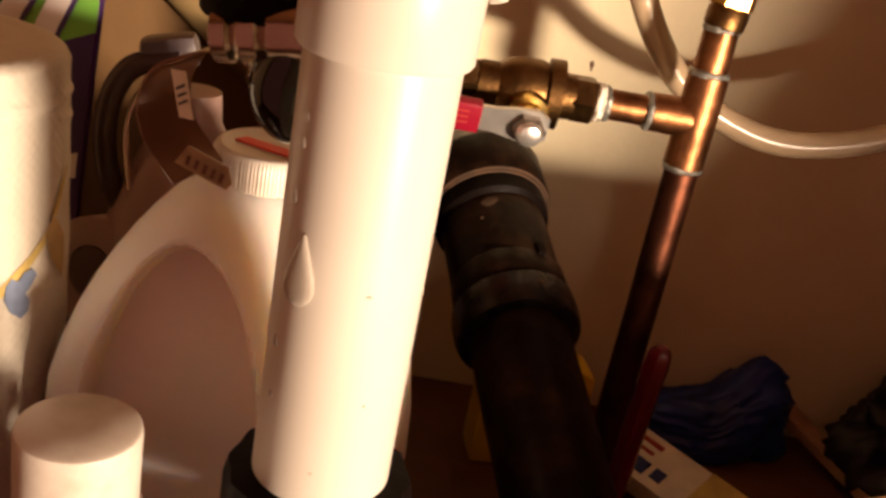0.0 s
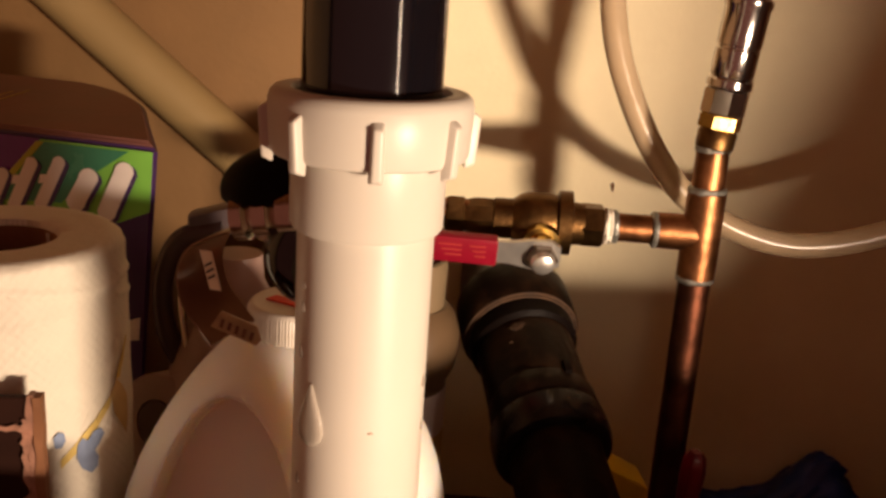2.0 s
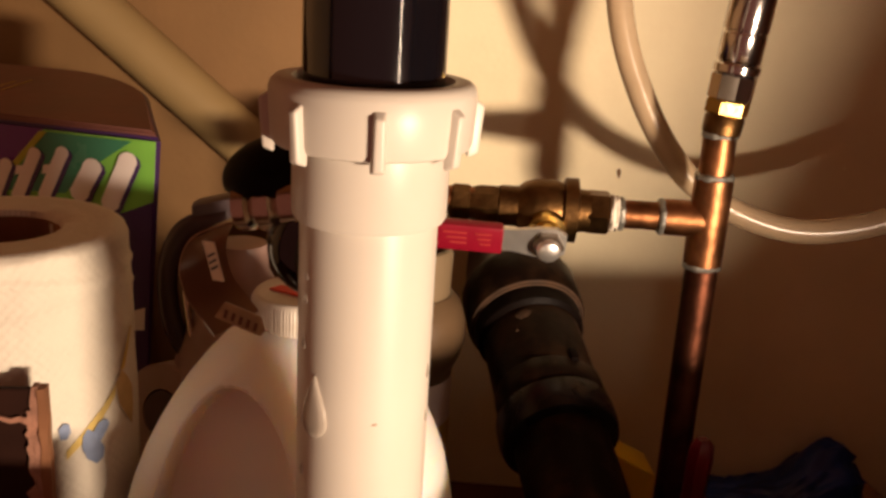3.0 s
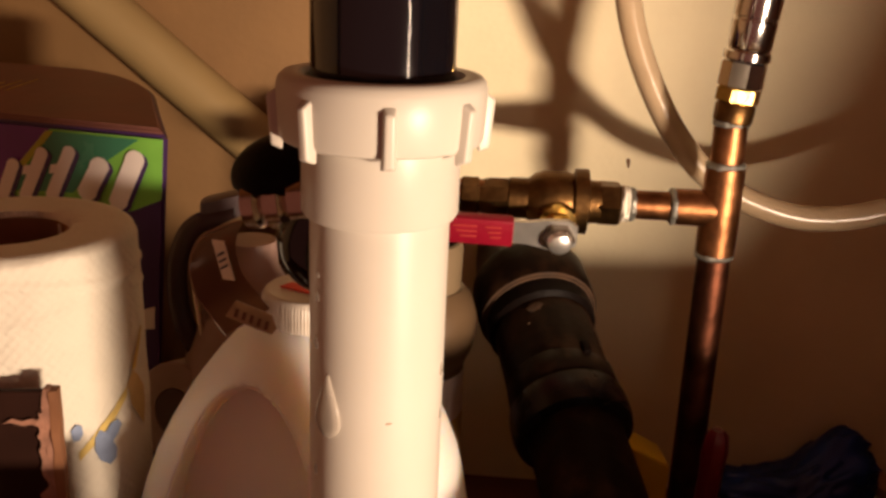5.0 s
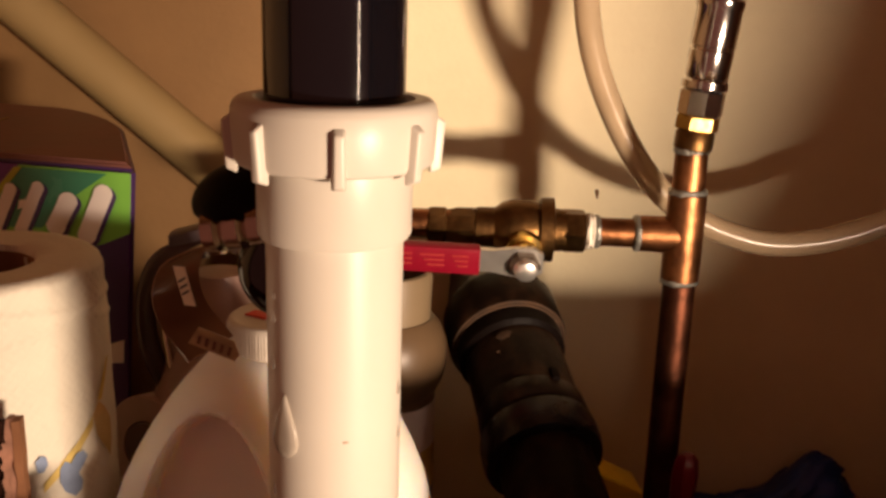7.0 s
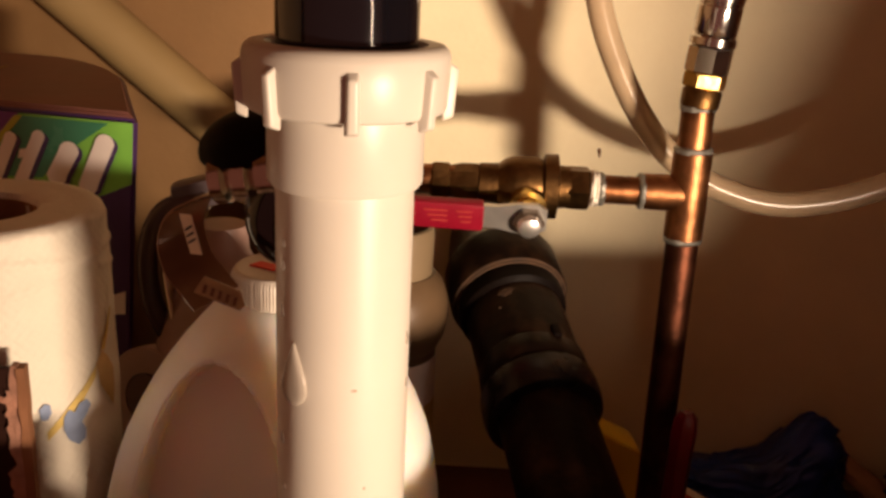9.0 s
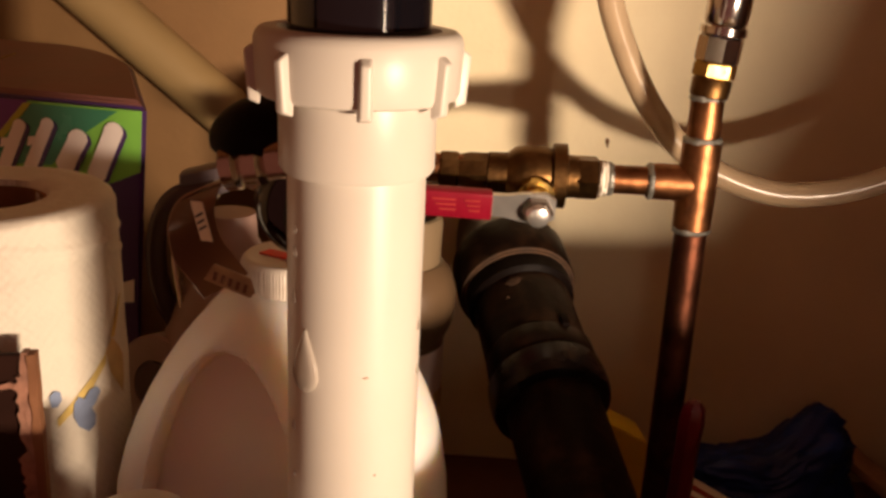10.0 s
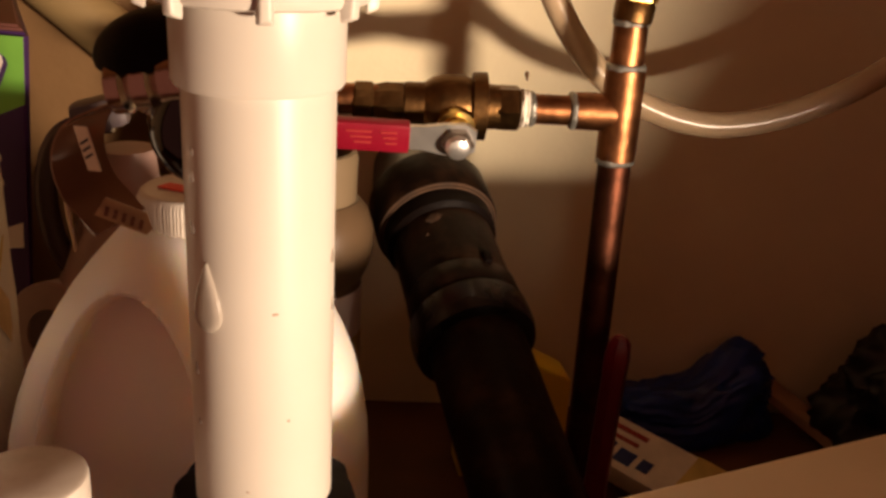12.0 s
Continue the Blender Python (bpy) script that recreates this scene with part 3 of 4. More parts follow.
# ---- curled tag hanging from the chrome fitting ----
def ribbon(points, across, width, n=10, thick=0.0006):
    path = smooth_path(points, n)
    ac = Vector(across).normalized() * width / 2
    bm = bmesh.new()
    rows = []
    for i, c in enumerate(path):
        d = (path[min(i + 1, len(path) - 1)] - path[max(i - 1, 0)]).normalized()
        nn = d.cross(ac).normalized() * thick
        rows.append([bm.verts.new(c - ac), bm.verts.new(c + ac), bm.verts.new(c + ac + nn), bm.verts.new(c - ac + nn)])
    for p, q in zip(rows, rows[1:]):
        for i in range(4):
            j = (i + 1) % 4
            bm.faces.new((p[i], p[j], q[j], q[i]))
    bm.faces.new(rows[0][::-1])
    bm.faces.new(rows[-1])
    return bm
stop = thing("angle_valve", (-0.036, 0.285, 0.30), "chrome angle valve with black rubber caps and a curled tag", "valve")
def dome(c, rx, ry, rz, rot, top=0.55):
    bm = bmesh.new()
    bmesh.ops.create_uvsphere(bm, u_segments=32, v_segments=20, radius=1)
    for v in bm.verts:
        x, y, z = v.co
        v.co = Vector((x * rx, y * ry, (z if z > 0 else z * top) * rz))
    bmesh.ops.transform(bm, matrix=Matrix.Translation(c) @ rot, verts=bm.verts)
    return bm
part("handle_cap", dome((-0.034, 0.269, 0.3130), 0.0185, 0.0165, 0.0110, pose(0, 0, 0, 16, -12, 0), 0.22), M_BLACK_MATT, stop, "black rubber cap")
part("valve_body", between((-0.046, 0.262, 0.3020), (-0.012, 0.257, 0.3085), [(0.0050, 0), (0.0078, 0.04), (0.0078, 0.16), (0.0066, 0.20), (0.0082, 0.26), (0.0082, 0.40), (0.0068, 0.44), (0.0086, 0.50), (0.0086, 1)], 28), M_CHROME_DULL, stop, "chrome valve body")
part("outlet", between((-0.034, 0.264, 0.306), (-0.027, 0.262, 0.287), [(0.0060, 0), (0.0074, 0.1), (0.0074, 0.4), (0.0060, 0.5), (0.0070, 0.6), (0.0070, 1)], 24), M_CHROME_DULL, stop)
part("lower_knob", tube([(-0.018, 0.262, 0.305), (-0.0235, 0.259, 0.299), (-0.0262, 0.258, 0.291), (-0.0235, 0.258, 0.283), (-0.018, 0.258, 0.279)], lambda t: 0.0035 + 0.0052 * math.sin(math.pi * min(1, 0.15 + 0.85 * t)), 20, 8), M_BLACK, stop, "black curved lever")
part("lever_tip", dome((-0.0125, 0.2545, 0.2830), 0.0050, 0.0045, 0.0085, Matrix(), 1.0), M_LILAC, stop, "beige lever tip")
part("supply_tube", tube([(-0.012, 0.257, 0.3110), (-0.004, 0.262, 0.318), (0.0, 0.266, 0.340), (0.0, 0.268, 0.45), (0.0, 0.268, TOP)], 0.0048, 16, 8), M_CHROME, stop)
tag = part("tag", ribbon([(-0.0380, 0.270, 0.3000), (-0.0480, 0.275, 0.2960), (-0.0590, 0.280, 0.2890), (-0.0640, 0.283, 0.2780), (-0.0620, 0.283, 0.2670), (-0.0560, 0.281, 0.2600), (-0.0500, 0.276, 0.2560)], (0.55, 1.0, 0.15), 0.022, 10), M_TAG, stop, "curled brown film tag")
part("barcode_label", slab([(0, 0), (0.0055, 0), (0.0055, 0.0135), (0, 0.0135)], (-0.0520, 0.2560, 0.2790), (0.80, -0.45, 0.1), (-0.22, -0.05, 0.97), 0.0004), M_STICK, tag, "white barcode label")
for k in range(3):
    part("bar", slab([(0.0008, 0.0035), (0.0044, 0.0050), (0.0044, 0.0058), (0.0008, 0.0043)], Vector((-0.0520, 0.2556, 0.2790)) + Vector((-0.22, -0.05, 0.97)) * (0.0022 * k), (0.80, -0.45, 0.1), (-0.22, -0.05, 0.97), 0.0004), M_INK, tag)
part("tag_end", slab([(0, 0), (0.016, -0.0065), (0.0175, -0.0045), (0.0155, 0.0005), (0.003, 0.0055)], (-0.0560, 0.2700, 0.2605), (1, 0.15, 0), (0.1, 0.1, 1), 0.0007), M_TAN, stop, "printed tan tag end")

for k in range(5):
    part("print_bar", slab([(0.003 + 0.0026 * k, 0.0002 - 0.0011 * k), (0.0042 + 0.0026 * k, -0.0002 - 0.0011 * k), (0.0046 + 0.0026 * k, 0.0026 - 0.0011 * k), (0.0034 + 0.0026 * k, 0.0030 - 0.0011 * k)], Vector((-0.0560, 0.2700, 0.2605)) - Vector((0, 0.0011, 0)), (1, 0.15, 0), (0.1, 0.1, 1), 0.0004), M_TAG, stop)

# ---- clear plastic odds behind the jug ----
clear = thing("plastic_bottle", (-0.085, 0.40, 0.0), "cloudy brown plastic bottle with a looped handle", "bottle")
part("body", lathe([(0.034, 0), (0.037, 0.004), (0.037, 0.150), (0.033, 0.185), (0.022, 0.215), (0.013, 0.232), (0.012, 0.245)], Matrix.Translation((-0.083, 0.405, 0)), 40), M_CLOUDY, clear)
part("spout", block((-0.012, -0.008, -0.007), (0.012, 0.008, 0.007), 0.004, pose(-0.094, 0.405, 0.2600, 0, -14, 10)), M_LILAC, clear, "cloudy lilac spout cap")
part("handle", tube([(-0.088, 0.400, 0.258), (-0.108, 0.398, 0.252), (-0.1165, 0.396, 0.232), (-0.115, 0.396, 0.205), (-0.104, 0.398, 0.180)], 0.0050, 18, 10), M_LOOP, clear, "dark looped handle")
# Bright thin tube added to draw the light edge along the loop.
part("handle", tube([(-0.094, 0.392, 0.254), (-0.1025, 0.390, 0.242), (-0.106, 0.389, 0.226), (-0.103, 0.389, 0.200)], 0.0015, 10, 10), M_CHROME_DULL, clear, "thin bright line standing for the loop's light edge")
roll = thing("tape_roll", (-0.112, 0.352, 0.176), "roll of cloudy packing tape standing on edge", "tape roll")
RM = pose(-0.112, 0.392, 0.160, 78, 0, -22)
part("tape", lathe([(0.0120, -0.012), (0.0235, -0.012), (0.0245, -0.011), (0.0245, 0.011), (0.0235, 0.012), (0.0120, 0.012), (0.0112, 0.010), (0.0112, -0.010), (0.0120, -0.012)], RM, 40), M_CLOUDY, roll)
part("core", lathe([(0.0090, -0.0118), (0.0112, -0.0118), (0.0112, 0.0118), (0.0090, 0.0118)], RM, 32), M_DARKBOX, roll)
stand = block((-0.136, 0.372, 0.0), (-0.085, 0.418, 0.1345), 0.002)
solo("small_carton", stand, M_DARKBOX, "dark small carton standing behind the jug", "box")

# ---- spray can behind the tailpiece ----
can = thing("spray_can", (-0.008, 0.462, 0.0), "beige spray can darkened for shade, with a domed cap and printed label", "spray can")
CM = Matrix.Translation((-0.0075, 0.462, 0))
part("can_body", lathe([(0.025, 0.0), (0.0275, 0.002), (0.0275, 0.168)], CM, 40), M_CAN_SHADED, can)
part("shoulder", lathe([(0.0275, 0.164), (0.0315, 0.172), (0.0335, 0.182), (0.0333, 0.192), (0.0300, 0.202), (0.0255, 0.207)], CM, 40), M_CAN_SHADED, can)
part("cap", lathe([(0.0245, 0.202), (0.0240, 0.208), (0.0246, 0.229), (0.0236, 0.2325), (0.0215, 0.2330), (0.0205, 0.2305), (0.0200, 0.220)], CM, 40), M_CANCAP_SHADED, can, "pale can cap, its shade in the colour")
part("label", lathe([(0.0278, 0.132), (0.0278, 0.160)], CM, 40), M_WHITE_PRINT, can, "white printed label")
part("label_band", lathe([(0.0279, 0.108), (0.0279, 0.134)], CM, 40), M_PRINT_Y, can, "yellow label band")

# ---- paper towel roll ----
TX, TY, TR, TH = -0.153, 0.3135, 0.0470, 0.2745
towel = thing("paper_towel_roll", (TX, TY, 0), "roll of printed white paper towel standing upright", "paper towel")
TM = Matrix.Translation((TX, TY, 0))
def quilt(a, z):
    crease = 0.0011 * math.exp(-((z - 0.2625 + 0.0035 * math.sin(2.2 * a + 0.5)) / 0.0016) ** 2) + 0.0008 * math.exp(-((z - 0.253 + 0.006 * math.sin(1.7 * a)) / 0.0013) ** 2)
    return crease + 0.0009 * noise.noise(Vector((math.cos(a) * 4, math.sin(a) * 4, z * 45))) + 0.00028 * math.sin(a * 70) * math.sin(z * 1400) + (0.0018 + 0.0012 * max(0, (z - 0.22) / 0.05)) * noise.noise(Vector((math.cos(a) * 1.2, math.sin(a) * 1.2, z * 9)))
prof = [(TR - 0.002, 0.0)] + [(TR, 0.0 + TH * k / 260) for k in range(1, 258)] + [(TR - 0.0008, TH - 0.0020), (TR - 0.003, TH - 0.0004), (TR - 0.008, TH), (0.037, TH - 0.0006), (0.030, TH), (0.0232, TH - 0.001), (0.0222, TH - 0.004), (0.0222, TH - 0.12), (0.001, TH - 0.121)]
part("paper_sleeve", lathe(prof, TM, 420, lambda a, z: quilt(a, z) if z < TH - 0.003 else 0), M_PAPER, towel, angle=60)
part("core", lathe([(0.0205, 0.16), (0.0221, 0.16), (0.0221, TH - 0.0035), (0.0205, TH - 0.0030), (0.0203, 0.16)], TM, 48), M_CARD, towel, "brown cardboard core")
def wrap(outline, off=0.0006):
    """A print that follows the roll: (degrees from the front, height)."""
    bm = bmesh.new()
    from_mid = [sum(p[0] for p in outline) / len(outline), sum(p[1] for p in outline) / len(outline)]
    rings = []
    for f in (0.0, 0.34, 0.67, 1.0):
        ring = []
        for a, z in outline:
            aa, zz = from_mid[0] + (a - from_mid[0]) * f, from_mid[1] + (z - from_mid[1]) * f
            t = radians(aa - 90)
            r = TR + off + quilt(t % (2 * math.pi), zz)
            ring.append(bm.verts.new((TX + r * math.cos(t), TY + r * math.sin(t), zz)))
        rings.append(ring)
    n = len(outline)
    for p, q in zip(rings, rings[1:]):
        for i in range(n):
            j = (i + 1) % n
            try:
                bm.faces.new((p[i], p[j], q[j], q[i]))
            except ValueError:
                pass
    return bm
part("print", wrap([(48.9, 0.196), (56, 0.2005), (61, 0.2040), (69, 0.2072), (77, 0.2118), (81, 0.2135), (80, 0.2095), (75.5, 0.2072), (68, 0.2022), (58.5, 0.1978), (48.9, 0.1925)]), M_PRINT_Y, towel, "yellow printed stem")
part("print", wrap([(80.7, 0.214), (86, 0.2185), (92, 0.214), (96, 0.208), (95, 0.199), (90.6, 0.193), (86, 0.199), (82, 0.205)], 0.0008), M_PRINT_O, towel, "orange printed leaf")
part("print", wrap([(84, 0.219), (89, 0.226), (95, 0.234), (98, 0.234), (93, 0.225), (88, 0.2185)], 0.0008), M_PRINT_Y, towel, "thin yellow printed stem")
part("print", wrap([(56.8, 0.2), (59.6, 0.2025), (62.5, 0.2005), (66, 0.2032), (71, 0.2030), (73.3, 0.200), (70, 0.1965), (66.7, 0.1950), (68.5, 0.1915), (67.5, 0.188), (63.4, 0.1865), (58.5, 0.190), (56.2, 0.195)], 0.0010), M_PRINT_B, towel, "blue printed butterfly")
part("print", wrap([(46, 0.206), (48.5, 0.2078), (51, 0.2070), (51.5, 0.2035), (49.5, 0.2010), (46.5, 0.2015)], 0.0010), M_PRINT_B, towel, "faint blue printed wing")

# ---- purple and green carton behind the roll ----
carton = thing("printed_carton", (-0.22, 0.45, 0), "purple and green glossy carton leaning behind the towel roll", "box")
FBL, FBR, FTL, FTR = Vector((-0.283, 0.423, 0)), Vector((-0.143, 0.402, 0)), Vector((-0.262, 0.421, 0.2955)), Vector((-0.1194, 0.3995, 0.2940))
back = Vector((-0.042, 0.10, 0.0))
def carton_plan(top, inset, z):
    """The carton's outline from above, with a rounded back corner, at one height."""
    a, b = (FTL, FTR) if top else (FBL, FBR)
    w = (b - a).length
    ux = (b - a) / w
    pts = [(inset, inset), (w - inset, inset)] + [(w - 0.045 + 0.043 * math.cos(radians(d)) - inset, 0.058 + 0.042 * math.sin(radians(d)) - inset) for d in range(0, 91, 10)] + [(inset, 0.10 - inset)]
    return [a + ux * x + back * (y / 0.10) + Vector((0, 0, z + (0.012 * y / 0.10 if top else 0))) for x, y in pts]
def prism(low, high):
    bm = bmesh.new()
    p, q = [bm.verts.new(c) for c in low], [bm.verts.new(c) for c in high]
    bm.faces.new(p[::-1])
    bm.faces.new(q)
    for k in range(len(p)):
        m = (k + 1) % len(p)
        bm.faces.new((p[k], p[m], q[m], q[k]))
    bmesh.ops.bevel(bm, geom=[e for e in bm.edges if all(v in q for v in e.verts)], offset=0.0012, segments=2, affect="EDGES")
    return bm
part("carton_box", prism(carton_plan(False, 0, 0), carton_plan(True, 0, 0)), M_NAVY, carton)
fx, fy = (FTR - FTL).normalized(), (FTL - FBL).normalized()
fn = Vector((fx.cross(fy))).normalized()
o = FTR - fy * 0.0015 - fx * 0.002 + fn * 0.0007
def face_plate(name, pts, m, off, label=""):
    """Printed fields on the carton's front: metres left of and below its top corner."""
    return part(name, slab([(-x, -y) for x, y in pts][::-1], o + fn * off, fx, fy, -0.0003), m, carton, label)
face_plate("print_field", [(0.0, 0.0), (0.14, 0.0), (0.14, 0.14), (0.0, 0.14)], M_PURPLE, 0.0)
face_plate("print_field", [(0.0, 0.0), (0.058, 0.0), (0.085, 0.034), (0.032, 0.040), (0.015, 0.036), (0.0, 0.029)], M_GREEN, 0.0006, "green printed field")
face_plate("print_field", [(0.012, 0.001), (0.056, 0.001), (0.080, 0.032), (0.046, 0.030), (0.030, 0.014)], M_TEAL, 0.0010, "dark green printed field")
face_plate("print_field", [(0.056, 0.001), (0.060, 0.001), (0.090, 0.036), (0.085, 0.035)], M_LIME, 0.0012, "yellow printed edge")
face_plate("print_field", [(0.0, 0.029), (0.015, 0.036), (0.034, 0.042), (0.034, 0.14), (0.0, 0.14)], M_NAVY, 0.0008)
face_plate("print_field", [(0.002, 0.083), (0.014, 0.088), (0.017, 0.094), (0.014, 0.097), (0.002, 0.095)], M_WHITE_PRINT, 0.0012, "pale printed patch")
def stroke(x, y, w, h, s, bar):
    """A rounded slanting mark with a short cross piece."""
    top = [(x + w / 2 - w / 2 * math.cos(k * math.pi / 6), y + w / 2 - w / 2 * math.sin(k * math.pi / 6)) for k in range(7)]
    low = [(x + s + w / 2 + w / 2 * math.cos(k * math.pi / 6), y + h - w / 2 + w / 2 * math.sin(k * math.pi / 6)) for k in range(7)]
    side = [(x + w + s * 0.3, y + h * 0.34), (x + w + s * 0.3 + bar, y + h * 0.36), (x + w + s * 0.4 + bar, y + h * 0.52), (x + w + s * 0.5, y + h * 0.5)] if bar else []
    return top + side + low
for x, y, w, h, s, bar in ((0.0085, 0.006, 0.0100, 0.030, 0.008, 0.0), (0.0265, 0.011, 0.0105, 0.022, 0.006, 0.0), (0.0440, 0.007, 0.0070, 0.028, 0.009, 0.0035), (0.0585, 0.009, 0.0070, 0.028, 0.009, 0.0035), (0.0740, 0.016, 0.0070, 0.022, 0.006, 0.0)):
    pts = stroke(x, y, w, h, s, bar)
    face_plate("print_bar", [(a - 0.0018, b + 0.0012) for a, b in pts], M_NAVY, 0.0014)
    face_plate("print_bar", pts, M_WHITE_PRINT, 0.0018, "white printed mark")
face_plate("print_bar", [(0.098, 0.014), (0.104, 0.011), (0.108, 0.016), (0.104, 0.022), (0.098, 0.021)], M_PRINT_Y, 0.0016, "yellow printed dot")
part("top_flap", prism(carton_plan(True, 0.002, -0.0005), carton_plan(True, 0.003, 0.0022)), M_BOXTOP, carton, "brown glued top flap")

for k in range(3):
    q = FTR - fx * (0.088 + 0.006 * k) + back * 0.42 + Vector((0, 0, 0.0074))
    part("scratch", slab([(0, 0), (0.0007, 0), (0.0007, 0.024 - 0.005 * k), (0, 0.024 - 0.005 * k)], q, fx, Vector((0.25, 1, 0.12)).normalized(), 0.0003), M_PRINT_Y, carton, "pale scratch")

# ---- torn cardboard box in front of the roll ----
torn = thing("torn_carton", (-0.15, 0.255, 0), "dark cardboard box with a torn top edge", "box")
TC, TD = Vector((-0.1135, 0.2655, 0.0)), Vector((-0.985, -0.171, 0)).normalized()
TN = Vector((TD.y, -TD.x, 0))
if TN.y > 0:
    TN = -TN
def carton_at(u, v, z):
    """u along the panel from its torn corner, v out towards the cupboard door."""
    return TC + TD * u + TN * v + Vector((0, 0, z))
def carton_box(u0, u1, v0, v1, z0, z1, bevel=0.0006):
    return hexahedron([carton_at(u0, v0, z0), carton_at(u1, v0, z0), carton_at(u1, v1, z0), carton_at(u0, v1, z0),
                       carton_at(u0, v0, z1), carton_at(u1, v0, z1), carton_at(u1, v1, z1), carton_at(u0, v1, z1)], bevel)
# Dark panel, blackened further to stand for the box's unlit inside.
part("panel", carton_box(0.0055, 0.115, 0.0, 0.0032, 0.0, 0.2315), M_CARD_UNLIT, torn)
def torn_strip(u, width, v0, v1, z0, z1, seed, ragged):
    """A ragged upright paper ply."""
    bm = bmesh.new()
    rng = random.Random(seed)
    rows = []
    for k in range(70):
        z = z1 - (z1 - z0) * k / 69
        j = ragged * (1.6 * noise.noise(Vector((seed, 3.1, z * 130))) + 0.9 * (rng.random() - 0.5))
        a, b = u - 0.4 * j, u + width + j
        rows.append([bm.verts.new(carton_at(a, v0, z)), bm.verts.new(carton_at(a, v1 + 0.0004 * rng.random(), z)), bm.verts.new(carton_at(b, v1 + 0.0012 * rng.random(), z)), bm.verts.new(carton_at(b, v0, z))])
    for p, q in zip(rows, rows[1:]):
        for i in range(4):
            bm.faces.new((p[i], p[(i + 1) % 4], q[(i + 1) % 4], q[i]))
    bm.faces.new(rows[0][::-1])
    bm.faces.new(rows[-1])
    return bm
part("torn_edge", torn_strip(0.0052, 0.0022, 0.0028, 0.0042, 0.100, 0.2240, 4, 0.0024), M_CARD_TORN, torn, "ragged torn cardboard edge", 20)
part("ply", torn_strip(0.0004, 0.0030, -0.0006, 0.0042, 0.0, 0.2322, 7, 0.0005), M_CARD, torn, "bare brown board edge", 20)
part("ply", torn_strip(0.0030, 0.0024, -0.0002, 0.0038, 0.0, 0.2328, 8, 0.0005), M_CARD_TORN, torn, "", 20)
part("scrap", slab([(0.0, 0.0), (0.003, 0.0014), (0.006, 0.0008), (0.0105, 0.0022), (0.0125, 0.0017), (0.0095, 0.0036), (0.006, 0.0026), (0.003, 0.0036), (0.0, 0.0024)], carton_at(0.0065, 0.0040, 0.2185), TD, (0, 0, 1), -0.0008), M_CARD_TORN, torn, "curled torn paper scrap")

# ---- small white-capped bottle ----
BX, BY = -0.0625, 0.2150
bottle = thing("white_cap_bottle", (BX, BY, 0), "dark bottle with a plain white screw cap", "bottle")
BM = Matrix.Translation((BX, BY, 0))
part("bottle_body", lathe([(0.022, 0), (0.024, 0.002), (0.024, 0.150), (0.0220, 0.166), (0.0175, 0.176), (0.0150, 0.180), (0.0150, 0.186)], BM, 40), M_CLOUDY, bottle)
part("cap", lathe([(0.0155, 0.1770), (0.0166, 0.1775), (0.0166, 0.2005), (0.0163, 0.2018), (0.0152, 0.2024), (0.0020, 0.2022)], BM, 64), M_CAP, bottle, "plain white screw cap")

# ---- cream carton near the riser ----
EL, ER = Vector((0.0615, 0.2165, 0.1870)), Vector((0.3090, 0.3182, 0.1870))
ed = (ER - EL).normalized()
nd = Vector((ed.y, -ed.x, 0))
w1 = nd * 0.12
dn = Vector((0, 0, -0.1870))
solo("cream_box", hexahedron([EL + w1 + dn, ER + w1 + dn, ER + dn, EL + dn, EL + w1, ER + w1, ER, EL], 0.004), M_BOXWHITE, "plain cream box with rounded edges on the cupboard base", "box")

# ---- things lying on the base board ----
tool = thing("red_tool_handle", (0.150, 0.425, 0.0), "red plastic tool handle standing beside the copper pipe", "tool")
part("handle", between((0.1500, 0.424, 0.030), (0.1535, 0.4225, 0.152), [(0.0056, 0), (0.0068, 0.05), (0.0063, 0.3), (0.0061, 0.80), (0.0067, 0.90), (0.0058, 0.97), (0.0030, 1)], 20, lambda a, z: 0.0005 * math.cos(6 * a)), M_RED_DARK, tool)
part("blade", between((0.1492, 0.4244, 0.0), (0.1500, 0.424, 0.032), [(0.0030, 0), (0.0030, 1)], 12), M_STEEL, tool, "steel shaft")

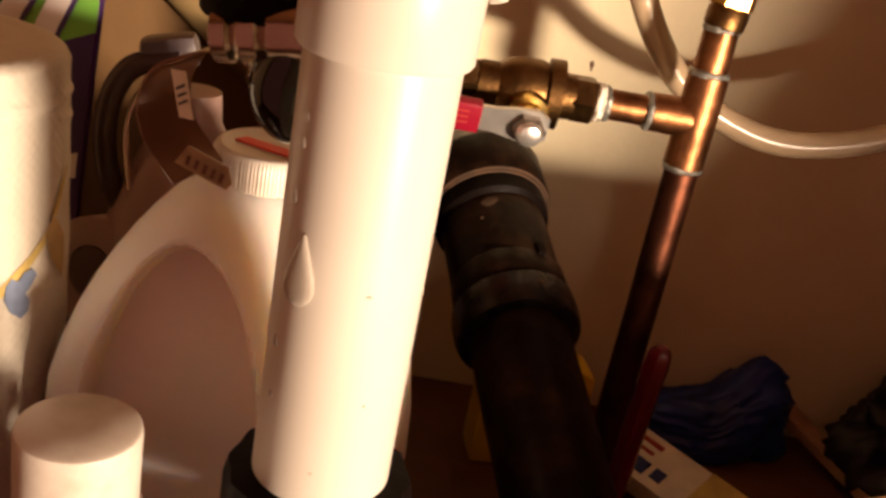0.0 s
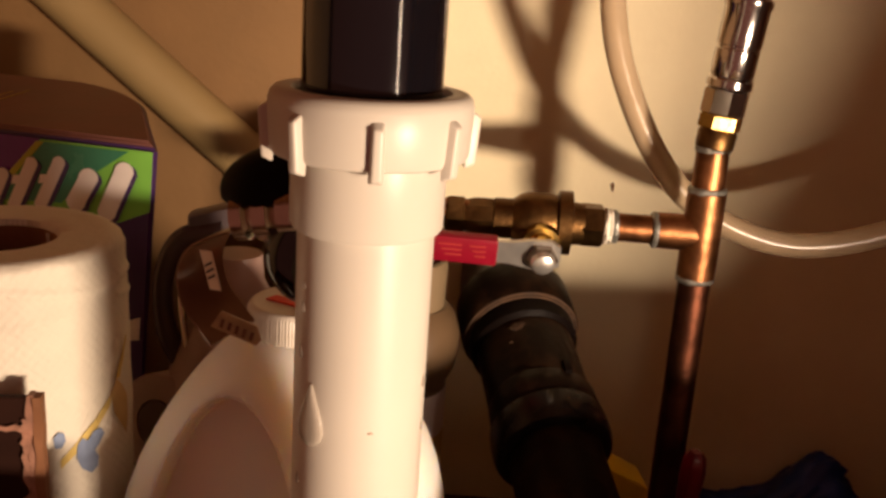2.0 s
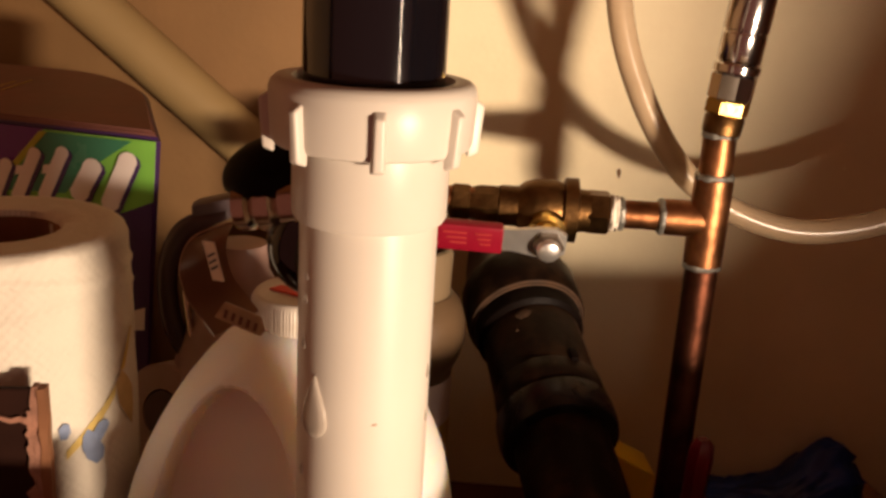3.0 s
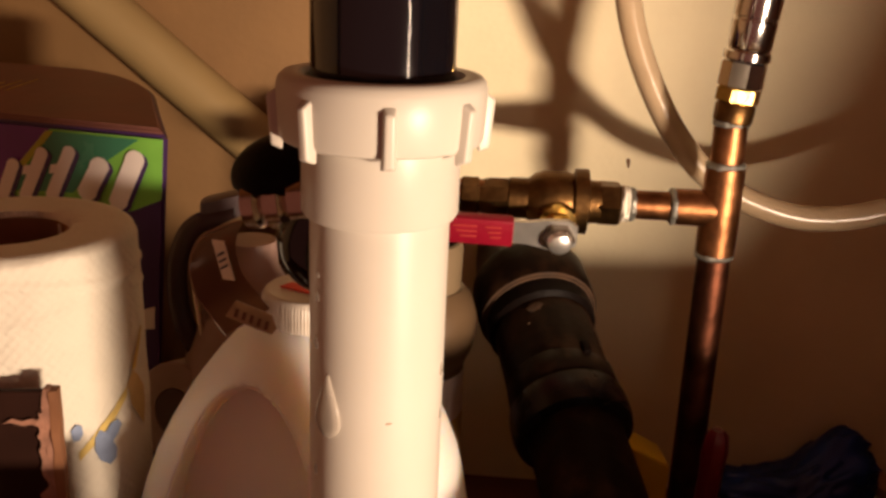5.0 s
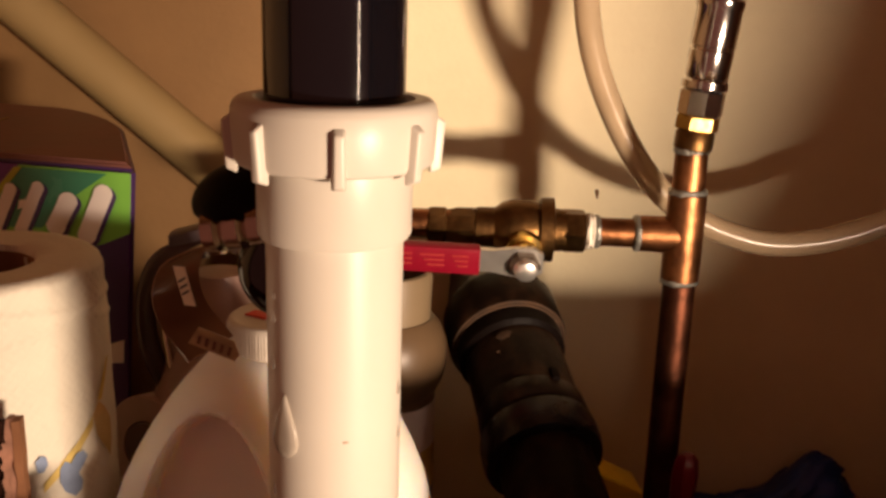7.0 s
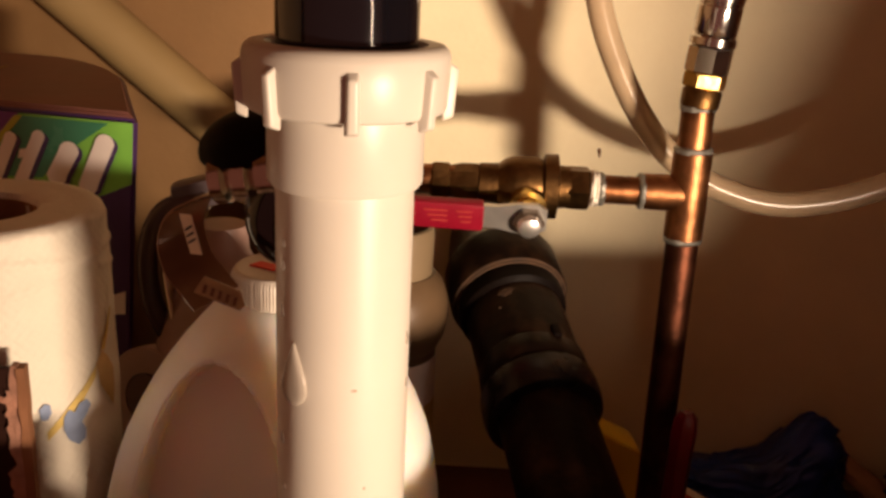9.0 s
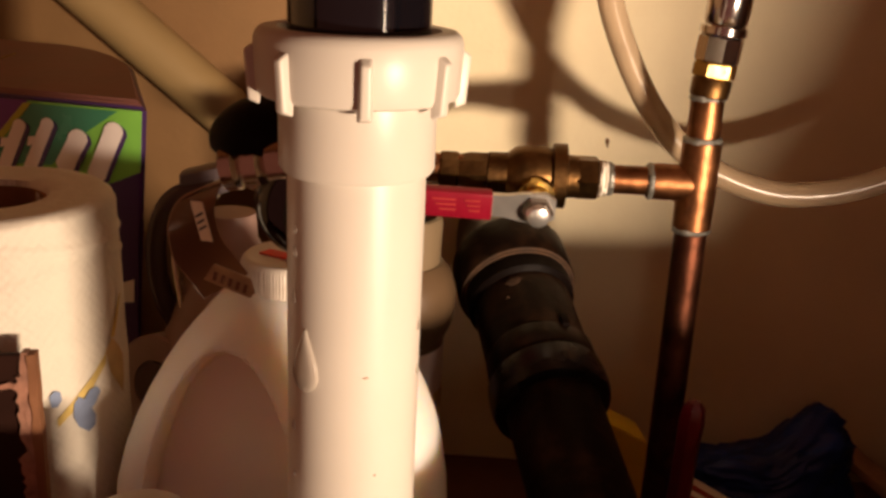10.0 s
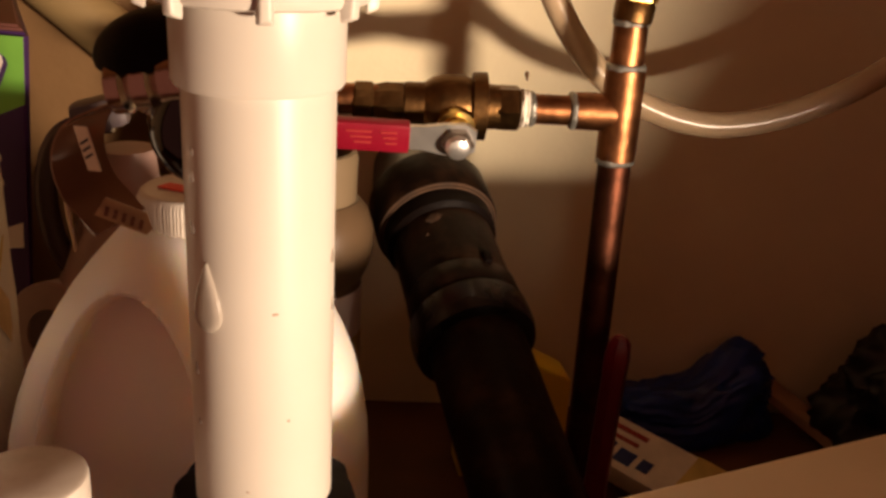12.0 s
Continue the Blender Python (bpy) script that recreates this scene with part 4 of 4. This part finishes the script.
def crumpled(center, rx, ry, rz, seed, amp=0.35, res=5):
    bm = bmesh.new()
    bmesh.ops.create_icosphere(bm, subdivisions=res, radius=1)
    for v in bm.verts:
        n = v.co.normalized()
        k = 1 + amp * noise.noise(n * 1.7 + Vector((seed, 0, 0))) + amp * 0.45 * (1 - 2 * abs(noise.noise(n * 4.0 + Vector((0, seed, 0))))) + amp * 0.2 * (1 - 2 * abs(noise.noise(n * 9 + Vector((0, 0, seed)))))
        v.co = Vector((n.x * rx * k, n.y * ry * k, n.z * rz * k)) + Vector(center)
        v.co.z = max(v.co.z, 0.001)
    return bm
bag = crumpled((0.245, 0.586, 0.025), 0.062, 0.026, 0.034, 3, 0.28)
for v in bag.verts:
    f = min(1, max(0, (v.co.x - 0.245) / 0.045))
    v.co.z *= 0.62 + 0.62 * f * f * (3 - 2 * f)
    v.co.y = min(v.co.y, BACK - 0.002)
solo("plastic_bag", bag, M_BLUEBAG, "crumpled dark blue plastic bag against the wall", "bag", angle=80)
dark = crumpled((0.425, 0.565, 0.035), 0.072, 0.045, 0.055, 9, 0.35)
for v in dark.verts:
    v.co.y = min(v.co.y, BACK - 0.002)
solo("bin_bag", dark, M_DARKBAG, "crumpled black plastic bag lying in the corner", "bag", angle=80)
pk = thing("printed_packet", (0.205, 0.50, 0), "white and yellow printed packet lying on the base board", "packet")
PM = pose(0.208, 0.505, 0.020, 12, 6, -42)
part("packet", block((-0.050, -0.022, -0.008), (0.050, 0.022, 0.008), 0.004, PM), M_LEAFLET, pk)
part("print_field", block((0.020, -0.022, 0.0078), (0.049, 0.021, 0.0086), 0.0003, PM), M_PRINT_Y, pk, "yellow printed end")
for x, y, w, h, m in ((-0.040, 0.010, 0.028, 0.004, M_RED_MARK), (-0.034, 0.002, 0.020, 0.003, M_RED_MARK), (-0.036, -0.014, 0.010, 0.012, M_BLUE), (-0.022, -0.016, 0.012, 0.012, M_BLUE), (-0.006, -0.014, 0.008, 0.010, M_BLUE)):
    part("print_bar", block((x, y, 0.0078), (x + w, y + h, 0.0087), 0.0003, PM), m, pk)
solo("wood_strip", block((-0.055, -0.009, -0.004), (0.055, 0.009, 0.004), 0.0015, pose(0.338, 0.578, 0.018, 0, 12, -58)), M_STRIP, "short raw wooden strip lying on the base board", "wood strip")
solo("yellow_carton", hexahedron([(0.085, 0.520, 0), (0.154, 0.530, 0), (0.150, 0.560, 0), (0.081, 0.550, 0), (0.085, 0.520, 0.104), (0.155, 0.530, 0.068), (0.151, 0.560, 0.068), (0.081, 0.550, 0.104)], 0.002), M_YELLOW, "yellow carton with a slanting top behind the waste pipe", "box")
